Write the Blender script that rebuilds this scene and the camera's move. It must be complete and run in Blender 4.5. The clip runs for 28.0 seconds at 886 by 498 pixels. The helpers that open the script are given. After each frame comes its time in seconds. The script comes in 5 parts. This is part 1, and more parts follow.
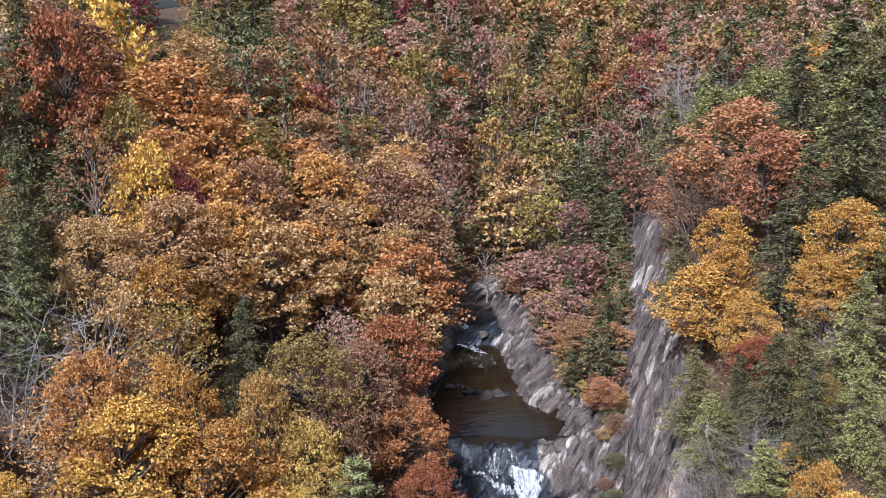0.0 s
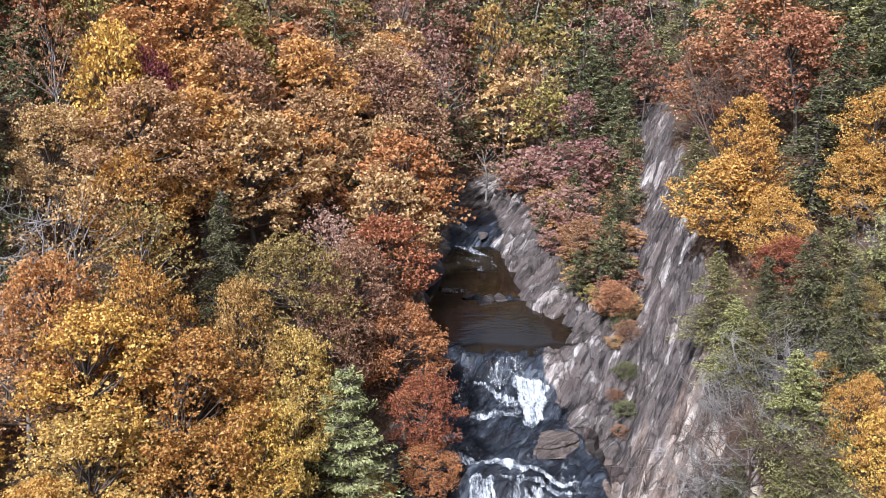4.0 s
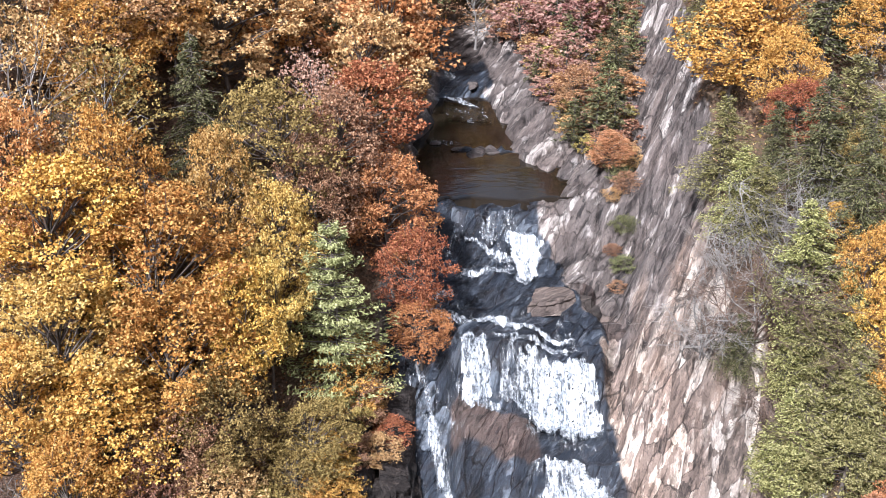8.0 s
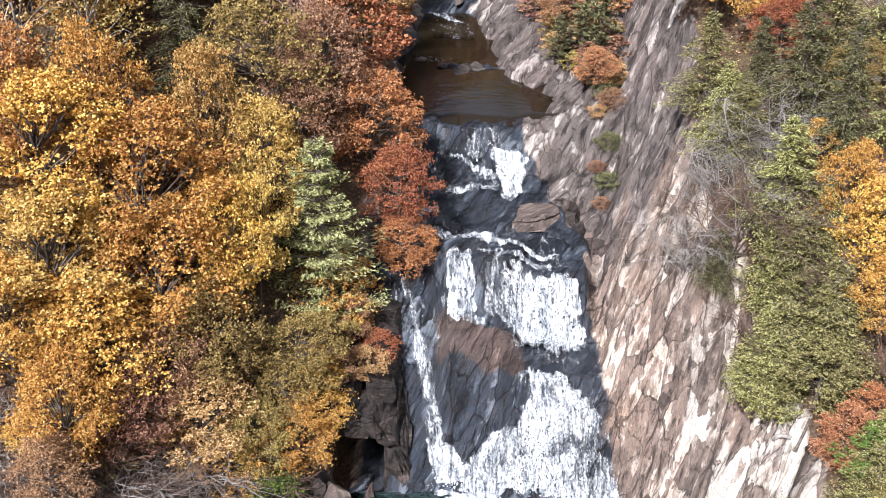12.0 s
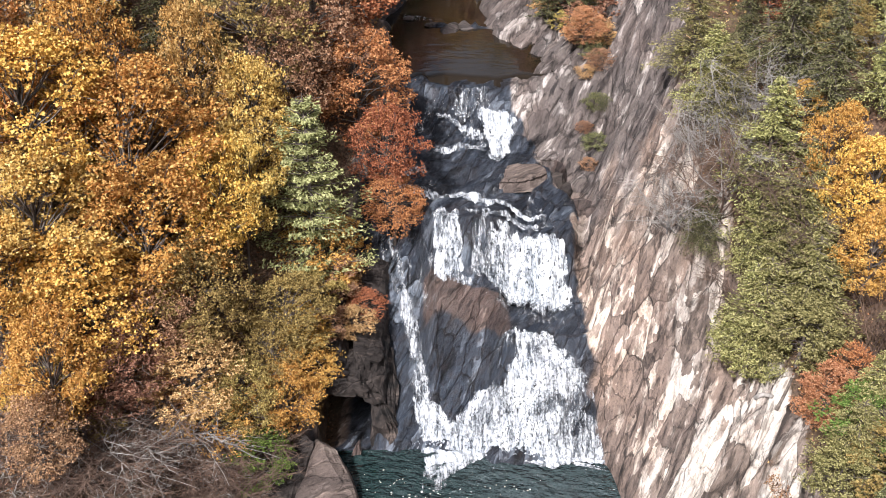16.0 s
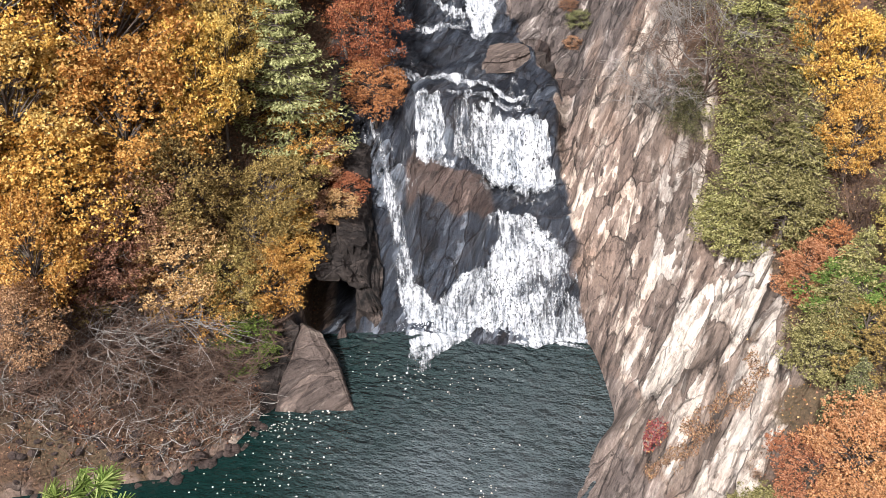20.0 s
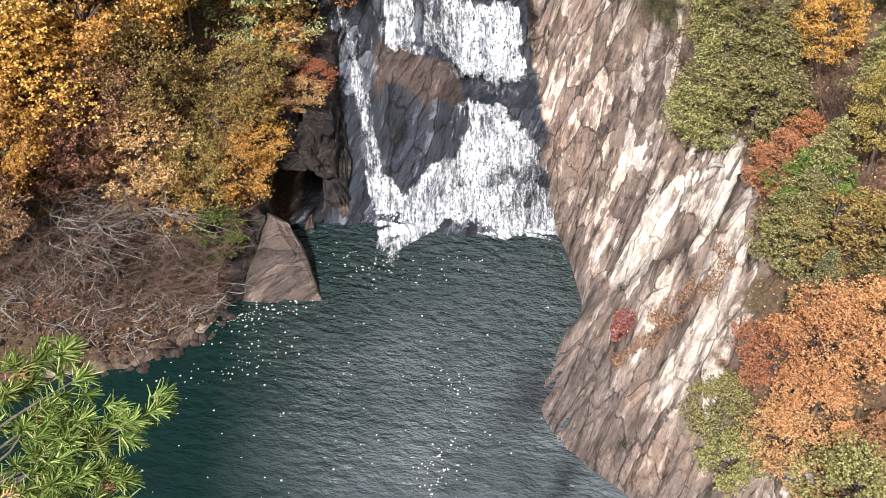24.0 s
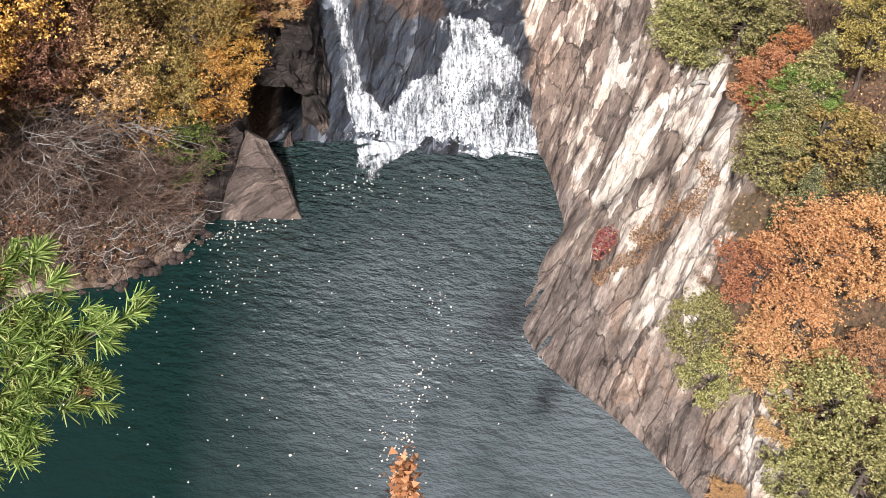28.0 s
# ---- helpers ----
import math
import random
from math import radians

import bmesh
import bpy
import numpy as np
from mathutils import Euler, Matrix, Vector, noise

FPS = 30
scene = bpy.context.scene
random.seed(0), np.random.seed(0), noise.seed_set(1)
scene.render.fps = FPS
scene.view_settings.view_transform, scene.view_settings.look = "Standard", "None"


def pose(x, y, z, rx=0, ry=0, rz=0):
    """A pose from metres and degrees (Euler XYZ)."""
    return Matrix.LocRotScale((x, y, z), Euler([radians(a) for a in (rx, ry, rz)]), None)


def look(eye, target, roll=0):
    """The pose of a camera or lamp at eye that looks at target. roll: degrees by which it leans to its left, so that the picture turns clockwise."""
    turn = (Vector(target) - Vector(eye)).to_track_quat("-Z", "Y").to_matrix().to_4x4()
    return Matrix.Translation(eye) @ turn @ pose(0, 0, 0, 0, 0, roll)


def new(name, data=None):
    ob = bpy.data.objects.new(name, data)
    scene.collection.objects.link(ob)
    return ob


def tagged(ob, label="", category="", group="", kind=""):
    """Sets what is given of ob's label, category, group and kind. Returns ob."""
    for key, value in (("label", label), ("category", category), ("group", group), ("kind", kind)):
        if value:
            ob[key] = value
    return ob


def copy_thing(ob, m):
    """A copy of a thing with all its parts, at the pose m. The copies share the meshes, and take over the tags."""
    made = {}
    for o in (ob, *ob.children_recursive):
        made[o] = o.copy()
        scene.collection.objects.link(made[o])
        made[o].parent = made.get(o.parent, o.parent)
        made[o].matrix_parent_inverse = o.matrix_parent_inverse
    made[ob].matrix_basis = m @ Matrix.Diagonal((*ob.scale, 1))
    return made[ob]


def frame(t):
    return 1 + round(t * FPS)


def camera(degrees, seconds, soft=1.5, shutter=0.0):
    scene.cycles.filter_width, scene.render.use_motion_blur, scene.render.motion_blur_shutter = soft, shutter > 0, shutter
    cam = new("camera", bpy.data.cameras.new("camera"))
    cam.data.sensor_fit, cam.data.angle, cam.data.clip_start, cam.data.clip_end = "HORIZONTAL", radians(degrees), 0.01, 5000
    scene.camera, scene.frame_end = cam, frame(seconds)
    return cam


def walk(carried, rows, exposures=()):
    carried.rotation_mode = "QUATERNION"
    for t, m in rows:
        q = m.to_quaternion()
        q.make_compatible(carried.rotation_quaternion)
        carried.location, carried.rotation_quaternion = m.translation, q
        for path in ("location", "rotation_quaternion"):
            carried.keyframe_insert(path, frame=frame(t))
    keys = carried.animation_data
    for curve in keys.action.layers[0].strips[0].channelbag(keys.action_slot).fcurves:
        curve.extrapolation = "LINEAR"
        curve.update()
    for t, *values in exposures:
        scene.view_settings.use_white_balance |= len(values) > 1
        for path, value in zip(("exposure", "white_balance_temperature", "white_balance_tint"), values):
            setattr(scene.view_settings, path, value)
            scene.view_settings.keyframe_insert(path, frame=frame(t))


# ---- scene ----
cam = camera(45.274, 28.0, soft=0.55)
PATH = [
    (0.0, pose(0.455, -10.169, 49.336, 78.094, 0.639, 0.860)),
    (0.5, pose(0.374, -9.257, 49.153, 77.565, 0.622, 0.825)),
    (1.0, pose(0.293, -8.345, 48.970, 76.761, 0.644, 0.754)),
    (1.5, pose(0.260, -7.413, 48.691, 76.059, 0.611, 0.693)),
    (2.0, pose(0.226, -6.481, 48.411, 75.437, 0.683, 0.698)),
    (2.5, pose(0.107, -5.616, 48.142, 74.664, 0.637, 0.677)),
    (3.0, pose(-0.013, -4.752, 47.873, 74.002, 0.582, 0.480)),
    (3.5, pose(-0.064, -3.934, 47.482, 73.396, 0.588, 0.466)),
    (5.5, pose(-0.269, -0.658, 45.918, 70.547, 0.583, 0.267)),
    (6.0, pose(-0.320, 0.161, 45.527, 69.224, 0.482, 0.127)),
    (6.5, pose(-0.303, 0.459, 45.366, 67.740, 0.458, 0.115)),
    (7.0, pose(-0.286, 0.757, 45.205, 66.238, 0.552, 0.055)),
    (7.5, pose(-0.281, 0.723, 45.135, 65.859, 0.681, -0.152)),
    (8.0, pose(-0.276, 0.688, 45.064, 65.305, 0.762, -0.350)),
    (8.5, pose(-0.282, 0.577, 45.079, 65.081, 0.718, -0.365)),
    (9.0, pose(-0.288, 0.466, 45.094, 64.667, 0.651, -0.365)),
    (9.5, pose(-0.297, 0.368, 45.116, 64.235, 0.463, -0.462)),
    (10.0, pose(-0.306, 0.270, 45.138, 63.485, 0.299, -0.546)),
    (10.5, pose(-0.312, 0.227, 45.125, 62.698, 0.462, -0.598)),
    (11.0, pose(-0.318, 0.183, 45.113, 62.212, 0.431, -0.935)),
    (11.5, pose(-0.312, 0.132, 45.096, 61.771, 0.496, -0.937)),
    (12.0, pose(-0.306, 0.081, 45.080, 60.986, 0.388, -1.057)),
    (12.5, pose(-0.291, 0.030, 45.055, 60.510, 0.272, -1.227)),
    (13.0, pose(-0.276, -0.022, 45.029, 60.178, -0.000, -1.305)),
    (13.5, pose(-0.269, -0.036, 45.048, 59.730, -0.102, -1.284)),
    (15.5, pose(-0.241, -0.095, 45.124, 58.980, 0.063, -1.329)),
    (16.0, pose(-0.234, -0.109, 45.143, 58.867, -0.070, -1.520)),
    (16.5, pose(-0.193, -0.100, 45.140, 57.948, 0.013, -1.326)),
    (17.0, pose(-0.151, -0.091, 45.138, 57.160, -0.282, -1.624)),
    (17.5, pose(-0.076, -0.045, 45.069, 56.556, -0.303, -1.984)),
    (18.0, pose(0.000, -0.000, 45.000, 55.620, -0.303, -2.450)),
    (18.5, pose(0.047, 0.029, 45.011, 54.987, -0.168, -2.532)),
    (19.0, pose(0.093, 0.058, 45.022, 54.325, 0.015, -2.434)),
    (19.5, pose(0.168, 0.106, 44.990, 53.425, 0.059, -2.477)),
    (20.0, pose(0.244, 0.154, 44.958, 52.565, 0.239, -2.366)),
    (20.5, pose(0.239, 0.157, 44.859, 51.582, 0.208, -2.407)),
    (21.0, pose(0.234, 0.161, 44.761, 50.817, 0.360, -2.480)),
    (21.5, pose(0.215, 0.184, 44.656, 50.128, 0.235, -2.802)),
    (22.0, pose(0.197, 0.206, 44.552, 49.250, -0.224, -3.236)),
    (22.5, pose(0.177, 0.236, 44.451, 48.676, -0.826, -3.372)),
    (24.5, pose(0.097, 0.354, 44.047, 46.768, -1.184, -3.644)),
    (25.0, pose(0.077, 0.383, 43.947, 46.496, -1.241, -3.830)),
    (25.5, pose(0.040, 0.399, 43.870, 46.163, -1.347, -4.020)),
    (26.0, pose(0.003, 0.414, 43.793, 45.940, -1.507, -4.106)),
    (26.5, pose(-0.015, 0.487, 43.650, 45.464, -1.940, -4.215)),
    (27.0, pose(-0.033, 0.561, 43.508, 44.436, -1.751, -4.004)),
    (27.5, pose(-0.020, 0.520, 43.497, 43.916, -1.955, -4.122)),
    (28.0, pose(-0.008, 0.480, 43.487, 43.112, -2.056, -4.302)),
]

walk(cam, PATH, exposures=[(0.0, 0.41, 5400, 14), (3.5, 0.57, 5430, 14), (6.0, 0.77, 5450, 14), (8.0, 1.03, 5590, 14), (10.0, 1.01, 5710, 14), (13.0, 0.85, 5860, 14), (15.8, 0.82, 6000, 14), (17.0, 0.70, 6060, 14), (28.0, 0.66, 6260, 14)])

# ---- world and sun: bright, thin overcast ----
SUN_EL, SUN_AZ = radians(47), radians(206)   # azimuth clockwise from +y
world = bpy.data.worlds.new("world")
scene.world = world
world.use_nodes = True
wn = world.node_tree.nodes
sky = wn.new("ShaderNodeTexSky")
sky.sky_type, sky.sun_disc = "NISHITA", False
sky.sun_elevation, sky.sun_rotation = SUN_EL, SUN_AZ
sky.air_density, sky.dust_density, sky.ozone_density = 1.0, 4.0, 1.0
pale = wn.new("ShaderNodeHueSaturation")
pale.inputs["Saturation"].default_value, pale.inputs["Value"].default_value = 0.4, 1.3
world.node_tree.links.new(sky.outputs[0], pale.inputs["Color"])
world.node_tree.links.new(pale.outputs[0], wn["Background"].inputs[0])
wn["Background"].inputs[1].default_value = 0.062
sun_data = bpy.data.lights.new("sun", "SUN")
sun_data.energy, sun_data.angle, sun_data.color = 5.0, radians(2.5), (1.0, 0.965, 0.91)
sun_lamp = new("sun", sun_data)
sun_way = Vector((math.sin(SUN_AZ) * math.cos(SUN_EL), math.cos(SUN_AZ) * math.cos(SUN_EL), math.sin(SUN_EL)))
sun_lamp.matrix_world = look(sun_way * 200, (0, 0, 0))


# ---- materials ----
def ramp(nt, fac, stops):
    r = nt.nodes.new("ShaderNodeValToRGB")
    els = r.color_ramp.elements
    while len(els) < len(stops):
        els.new(0.5)
    for e, (p, c) in zip(els, stops):
        e.position, e.color = p, (*c, 1)
    nt.links.new(fac, r.inputs[0])
    return r.outputs[0]


def base_mat(name, rough=0.8):
    m = bpy.data.materials.new(name)
    m.use_nodes = True
    b = m.node_tree.nodes["Principled BSDF"]
    b.inputs["Roughness"].default_value = rough
    return m, m.node_tree, b


def tex(nt, scale, stretch=(1, 1, 1), turn=(0, 0, 0), detail=5.0, rough=0.6, warp=0.0):
    co = nt.nodes.new("ShaderNodeTexCoord")
    rot = nt.nodes.new("ShaderNodeMapping")
    rot.inputs["Rotation"].default_value = [radians(a) for a in turn]
    mp = nt.nodes.new("ShaderNodeMapping")
    mp.inputs["Scale"].default_value = stretch
    nz = nt.nodes.new("ShaderNodeTexNoise")
    nz.inputs["Scale"].default_value, nz.inputs["Detail"].default_value, nz.inputs["Roughness"].default_value = scale, detail, rough
    nz.inputs["Distortion"].default_value = warp
    nt.links.new(co.outputs["Object"], rot.inputs[0])
    nt.links.new(rot.outputs[0], mp.inputs[0])
    nt.links.new(mp.outputs[0], nz.inputs["Vector"])
    return nz.outputs[0]


def cells(nt, scale, stretch, turn, warp, feature="F1"):
    """Broken plates of rock: a tone for each plate, or how near its edge is."""
    co = nt.nodes.new("ShaderNodeTexCoord")
    rot = nt.nodes.new("ShaderNodeMapping")
    rot.inputs["Rotation"].default_value = [radians(a) for a in turn]
    mp = nt.nodes.new("ShaderNodeMapping")
    mp.inputs["Scale"].default_value = stretch
    nt.links.new(co.outputs["Object"], rot.inputs[0])
    nt.links.new(rot.outputs[0], mp.inputs[0])
    nz = nt.nodes.new("ShaderNodeTexNoise")
    nz.inputs["Scale"].default_value, nz.inputs["Detail"].default_value = 1.3 * scale, 4.0
    nt.links.new(mp.outputs[0], nz.inputs["Vector"])
    add = nt.nodes.new("ShaderNodeVectorMath")
    add.operation = "MULTIPLY_ADD"
    nt.links.new(nz.outputs["Color"], add.inputs[0])
    add.inputs[1].default_value = (warp, warp, warp)
    nt.links.new(mp.outputs[0], add.inputs[2])
    vo = nt.nodes.new("ShaderNodeTexVoronoi")
    vo.feature = feature
    vo.inputs["Scale"].default_value = scale
    nt.links.new(add.outputs[0], vo.inputs["Vector"])
    if feature != "F1":
        return vo.outputs["Distance"]
    sep = nt.nodes.new("ShaderNodeSeparateColor")
    nt.links.new(vo.outputs["Color"], sep.inputs[0])
    return sep.outputs[0]


def madd(nt, a, k, b):
    n = nt.nodes.new("ShaderNodeMath")
    n.operation = "MULTIPLY_ADD"
    for sock, v in zip(n.inputs, (a, k, b)):
        if isinstance(v, (int, float)):
            sock.default_value = v
        else:
            nt.links.new(v, sock)
    return n.outputs[0]


def mixc(nt, fac, a, b, mode="MIX"):
    m = nt.nodes.new("ShaderNodeMix")
    m.data_type, m.blend_type = "RGBA", mode
    for sock, v in ((m.inputs[0], fac), (m.inputs[6], a), (m.inputs[7], b)):
        if isinstance(v, (int, float)):
            sock.default_value = v
        elif isinstance(v, tuple):
            sock.default_value = (*v, 1)
        else:
            nt.links.new(v, sock)
    return m.outputs[2]


def bump(nt, b, height, strength, dist):
    n = nt.nodes.new("ShaderNodeBump")
    n.inputs["Strength"].default_value, n.inputs["Distance"].default_value = strength, dist
    nt.links.new(height, n.inputs["Height"])
    nt.links.new(n.outputs[0], b.inputs["Normal"])


def litter_colour(nt):
    fine = tex(nt, 5.0, detail=8, rough=0.75)
    wide = tex(nt, 0.35, detail=4)
    c = ramp(nt, fine, [(0.34, (0.02, 0.014, 0.01)), (0.5, (0.10, 0.058, 0.036)), (0.62, (0.18, 0.105, 0.062)), (0.75, (0.32, 0.21, 0.125))])
    return mixc(nt, ramp(nt, wide, [(0.4, (0, 0, 0)), (0.65, (1, 1, 1))]), c, mixc(nt, 0.5, c, (0.09, 0.075, 0.04)))


def rock_mat(name, sets, rough=0.75, wet=0.0, turn=-56, litter=False, cracks=1.0):
    """Banded, streaked rock. sets: one or more of (zone, dark, mid, light, stain, bands); a zone names a smooth weight on the mesh."""
    m, nt, b = base_mat(name, rough)
    band = tex(nt, 0.62, (0.22, 1.0, 0.35), (0, 0, turn), 4, 0.6, 0.5)
    streak = tex(nt, 1.7, (0.16, 1.0, 0.30), (0, 0, turn), 4, 0.6, 0.3)
    patch = tex(nt, 0.17, (1, 1, 1), (0, 0, 0), 4, 0.6)
    grain = tex(nt, 9.0, (0.5, 1, 0.7), (0, 0, turn), 6, 0.75)
    drift = band
    slab, chip = cells(nt, 0.85, (0.22, 1.0, 0.42), (0, 0, turn), 0.7), cells(nt, 2.4, (0.30, 1.0, 0.50), (0, 0, turn + 6), 0.6)
    joint = cells(nt, 0.85, (0.22, 1.0, 0.42), (0, 0, turn), 0.7, "DISTANCE_TO_EDGE")
    crack = cells(nt, 2.4, (0.30, 1.0, 0.50), (0, 0, turn + 6), 0.6, "DISTANCE_TO_EDGE")
    band = madd(nt, slab, 0.50, madd(nt, chip, 0.18, madd(nt, band, 0.7, -0.19)))
    if litter:
        pl = nt.nodes.new("ShaderNodeAttribute")
        pl.attribute_name = "plate"
        sh = nt.nodes.new("ShaderNodeMath")
        sh.operation = "MULTIPLY_ADD"
        nt.links.new(pl.outputs["Fac"], sh.inputs[0])
        sh.inputs[1].default_value = 0.4
        nt.links.new(band, sh.inputs[2])
        lessen = nt.nodes.new("ShaderNodeMath")
        lessen.operation = "SUBTRACT"
        nt.links.new(sh.outputs[0], lessen.inputs[0])
        lessen.inputs[1].default_value = 0.2
        band = lessen.outputs[0]
    final = None
    for zone, dark, mid, light, stain, bands in sets:
        c = ramp(nt, streak, [(0.36, dark), (0.44, mid), (0.58, mid), (0.66, light)])
        pale = ramp(nt, streak, [(0.28, mid), (0.48, light), (0.72, tuple(min(1, 1.15 * v) for v in light))])
        c = mixc(nt, ramp(nt, band, [(bands - 0.035, (0, 0, 0)), (bands + 0.03, (1, 1, 1))]), c, pale)
        c = mixc(nt, ramp(nt, patch, [(0.42, (0, 0, 0)), (0.64, (1, 1, 1))]), c, mixc(nt, 0.45, c, stain))
        if final is None:
            final, deep = c, dark
        else:
            at = nt.nodes.new("ShaderNodeAttribute")
            at.attribute_name = zone
            mr = nt.nodes.new("ShaderNodeMath")
            mr.operation = "MULTIPLY_ADD"
            nt.links.new(drift, mr.inputs[0])
            mr.inputs[1].default_value = 1.3
            nt.links.new(at.outputs["Fac"], mr.inputs[2])
            final = mixc(nt, ramp_wide(nt, mr.outputs[0]), final, c)
    if litter:
        sm = nt.nodes.new("ShaderNodeAttribute")
        sm.attribute_name = "seam"
        half = nt.nodes.new("ShaderNodeMath")
        half.operation = "MULTIPLY"
        nt.links.new(sm.outputs["Fac"], half.inputs[0])
        half.inputs[1].default_value = 0.35
        final = mixc(nt, half.outputs[0], final, deep)
    final = mixc(nt, 1.0, final, ramp(nt, madd(nt, slab, 0.6, madd(nt, chip, 0.4, 0.0)), [(0.15, (0.58, 0.57, 0.57)), (0.5, (0.95, 0.94, 0.93)), (0.85, (1.28, 1.26, 1.22))]), "MULTIPLY")
    broken = tex(nt, 0.5, detail=3)
    final = mixc(nt, ramp(nt, madd(nt, broken, -0.20, madd(nt, joint, 1.0, 0.092)), [(0.0, (0.62 * cracks,) * 3), (0.012, (0, 0, 0))]), final, (0.016, 0.013, 0.012))
    final = mixc(nt, ramp(nt, madd(nt, broken, -0.24, madd(nt, crack, 1.0, 0.114)), [(0.0, (0.40 * cracks,) * 3), (0.012, (0, 0, 0))]), final, (0.02, 0.016, 0.014))
    thin = tex(nt, 3.2, (0.10, 1.0, 0.25), (0, 0, turn - 3), 3, 0.6, 0.4)
    final = mixc(nt, 1.0, final, ramp(nt, thin, [(0.38, (0.5, 0.49, 0.48)), (0.44, (1.0, 1.0, 1.0)), (0.60, (1.0, 1.0, 1.0)), (0.66, (1.4, 1.4, 1.4))]), "MULTIPLY")
    final = mixc(nt, 1.0, final, ramp(nt, grain, [(0.3, (0.6, 0.6, 0.6)), (0.7, (1.2, 1.2, 1.2))]), "MULTIPLY")
    if litter:
        at = nt.nodes.new("ShaderNodeAttribute")
        at.attribute_name = "litter"
        mr = nt.nodes.new("ShaderNodeMath")
        mr.operation = "MULTIPLY_ADD"
        nt.links.new(tex(nt, 1.4, detail=6, rough=0.7), mr.inputs[0])
        mr.inputs[1].default_value = 1.3
        nt.links.new(at.outputs["Fac"], mr.inputs[2])
        final = mixc(nt, ramp_wide(nt, mr.outputs[0]), final, litter_colour(nt))
    nt.links.new(final, b.inputs["Base Color"])
    b.inputs["Specular IOR Level"].default_value = 0.3 + wet
    if litter:
        film = nt.nodes.new("ShaderNodeAttribute")
        film.attribute_name = "soaked"
        nt.links.new(madd(nt, film.outputs["Fac"], -0.36, madd(nt, grain, 0.12, rough)), b.inputs["Roughness"])
    add = nt.nodes.new("ShaderNodeMath")
    add.operation = "MULTIPLY_ADD"
    nt.links.new(streak, add.inputs[0])
    add.inputs[1].default_value = 1.6
    nt.links.new(grain, add.inputs[2])
    bump(nt, b, madd(nt, slab, 1.6, madd(nt, chip, 0.9, madd(nt, ramp(nt, joint, [(0.0, (0, 0, 0)), (0.03, (1, 1, 1))]), 0.5, add.outputs[0]))), 0.8, 0.16)
    return m


def ramp_wide(nt, value):
    """0 below 0.95, 1 above 1.35."""
    mr = nt.nodes.new("ShaderNodeMapRange")
    mr.inputs[1].default_value, mr.inputs[2].default_value = 0.95, 1.35
    nt.links.new(value, mr.inputs[0])
    return mr.outputs[0]


TAN = ((0.055, 0.042, 0.036), (0.235, 0.175, 0.142), (0.56, 0.47, 0.39), (0.33, 0.22, 0.155), 0.68)
BLEACHED = ((0.07, 0.056, 0.048), (0.25, 0.195, 0.16), (0.58, 0.52, 0.455), (0.38, 0.285, 0.22), 0.52)
SLABS = ((0.07, 0.056, 0.05), (0.21, 0.168, 0.145), (0.38, 0.32, 0.28), (0.27, 0.20, 0.16), 0.93)
GREY = ((0.018, 0.015, 0.015), (0.135, 0.112, 0.101), (0.42, 0.38, 0.35), (0.18, 0.135, 0.115), 0.78)
SOAKED = ((0.005, 0.006, 0.009), (0.030, 0.037, 0.050), (0.12, 0.138, 0.165), (0.03, 0.03, 0.034), 0.80)
RUSSET = ((0.022, 0.016, 0.015), (0.078, 0.054, 0.046), (0.17, 0.125, 0.105), (0.10, 0.08, 0.07), 0.85)
LAND = rock_mat("gorge_ground", [("", *TAN), ("pale", *BLEACHED), ("slab", *SLABS), ("grey", *GREY), ("soaked", *SOAKED), ("russet", *RUSSET)], 0.6, litter=True)
ROCK = rock_mat("weathered_gneiss", [("", *TAN)])
GREY_ROCK = rock_mat("grey_streaked_gneiss", [("", *GREY)])
BROWN = rock_mat("brown_rock", [("", *RUSSET)], turn=-70, cracks=0.4)
# this dark colour carries the shade on the overhang and pillar
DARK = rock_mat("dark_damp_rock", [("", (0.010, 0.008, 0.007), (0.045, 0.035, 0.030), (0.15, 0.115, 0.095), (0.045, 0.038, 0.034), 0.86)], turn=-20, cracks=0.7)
SMOOTH = rock_mat("smooth_brown_rock", [("", (0.06, 0.046, 0.04), (0.135, 0.103, 0.087), (0.24, 0.195, 0.165), (0.10, 0.075, 0.062), 0.9)], turn=-30, cracks=0.12)


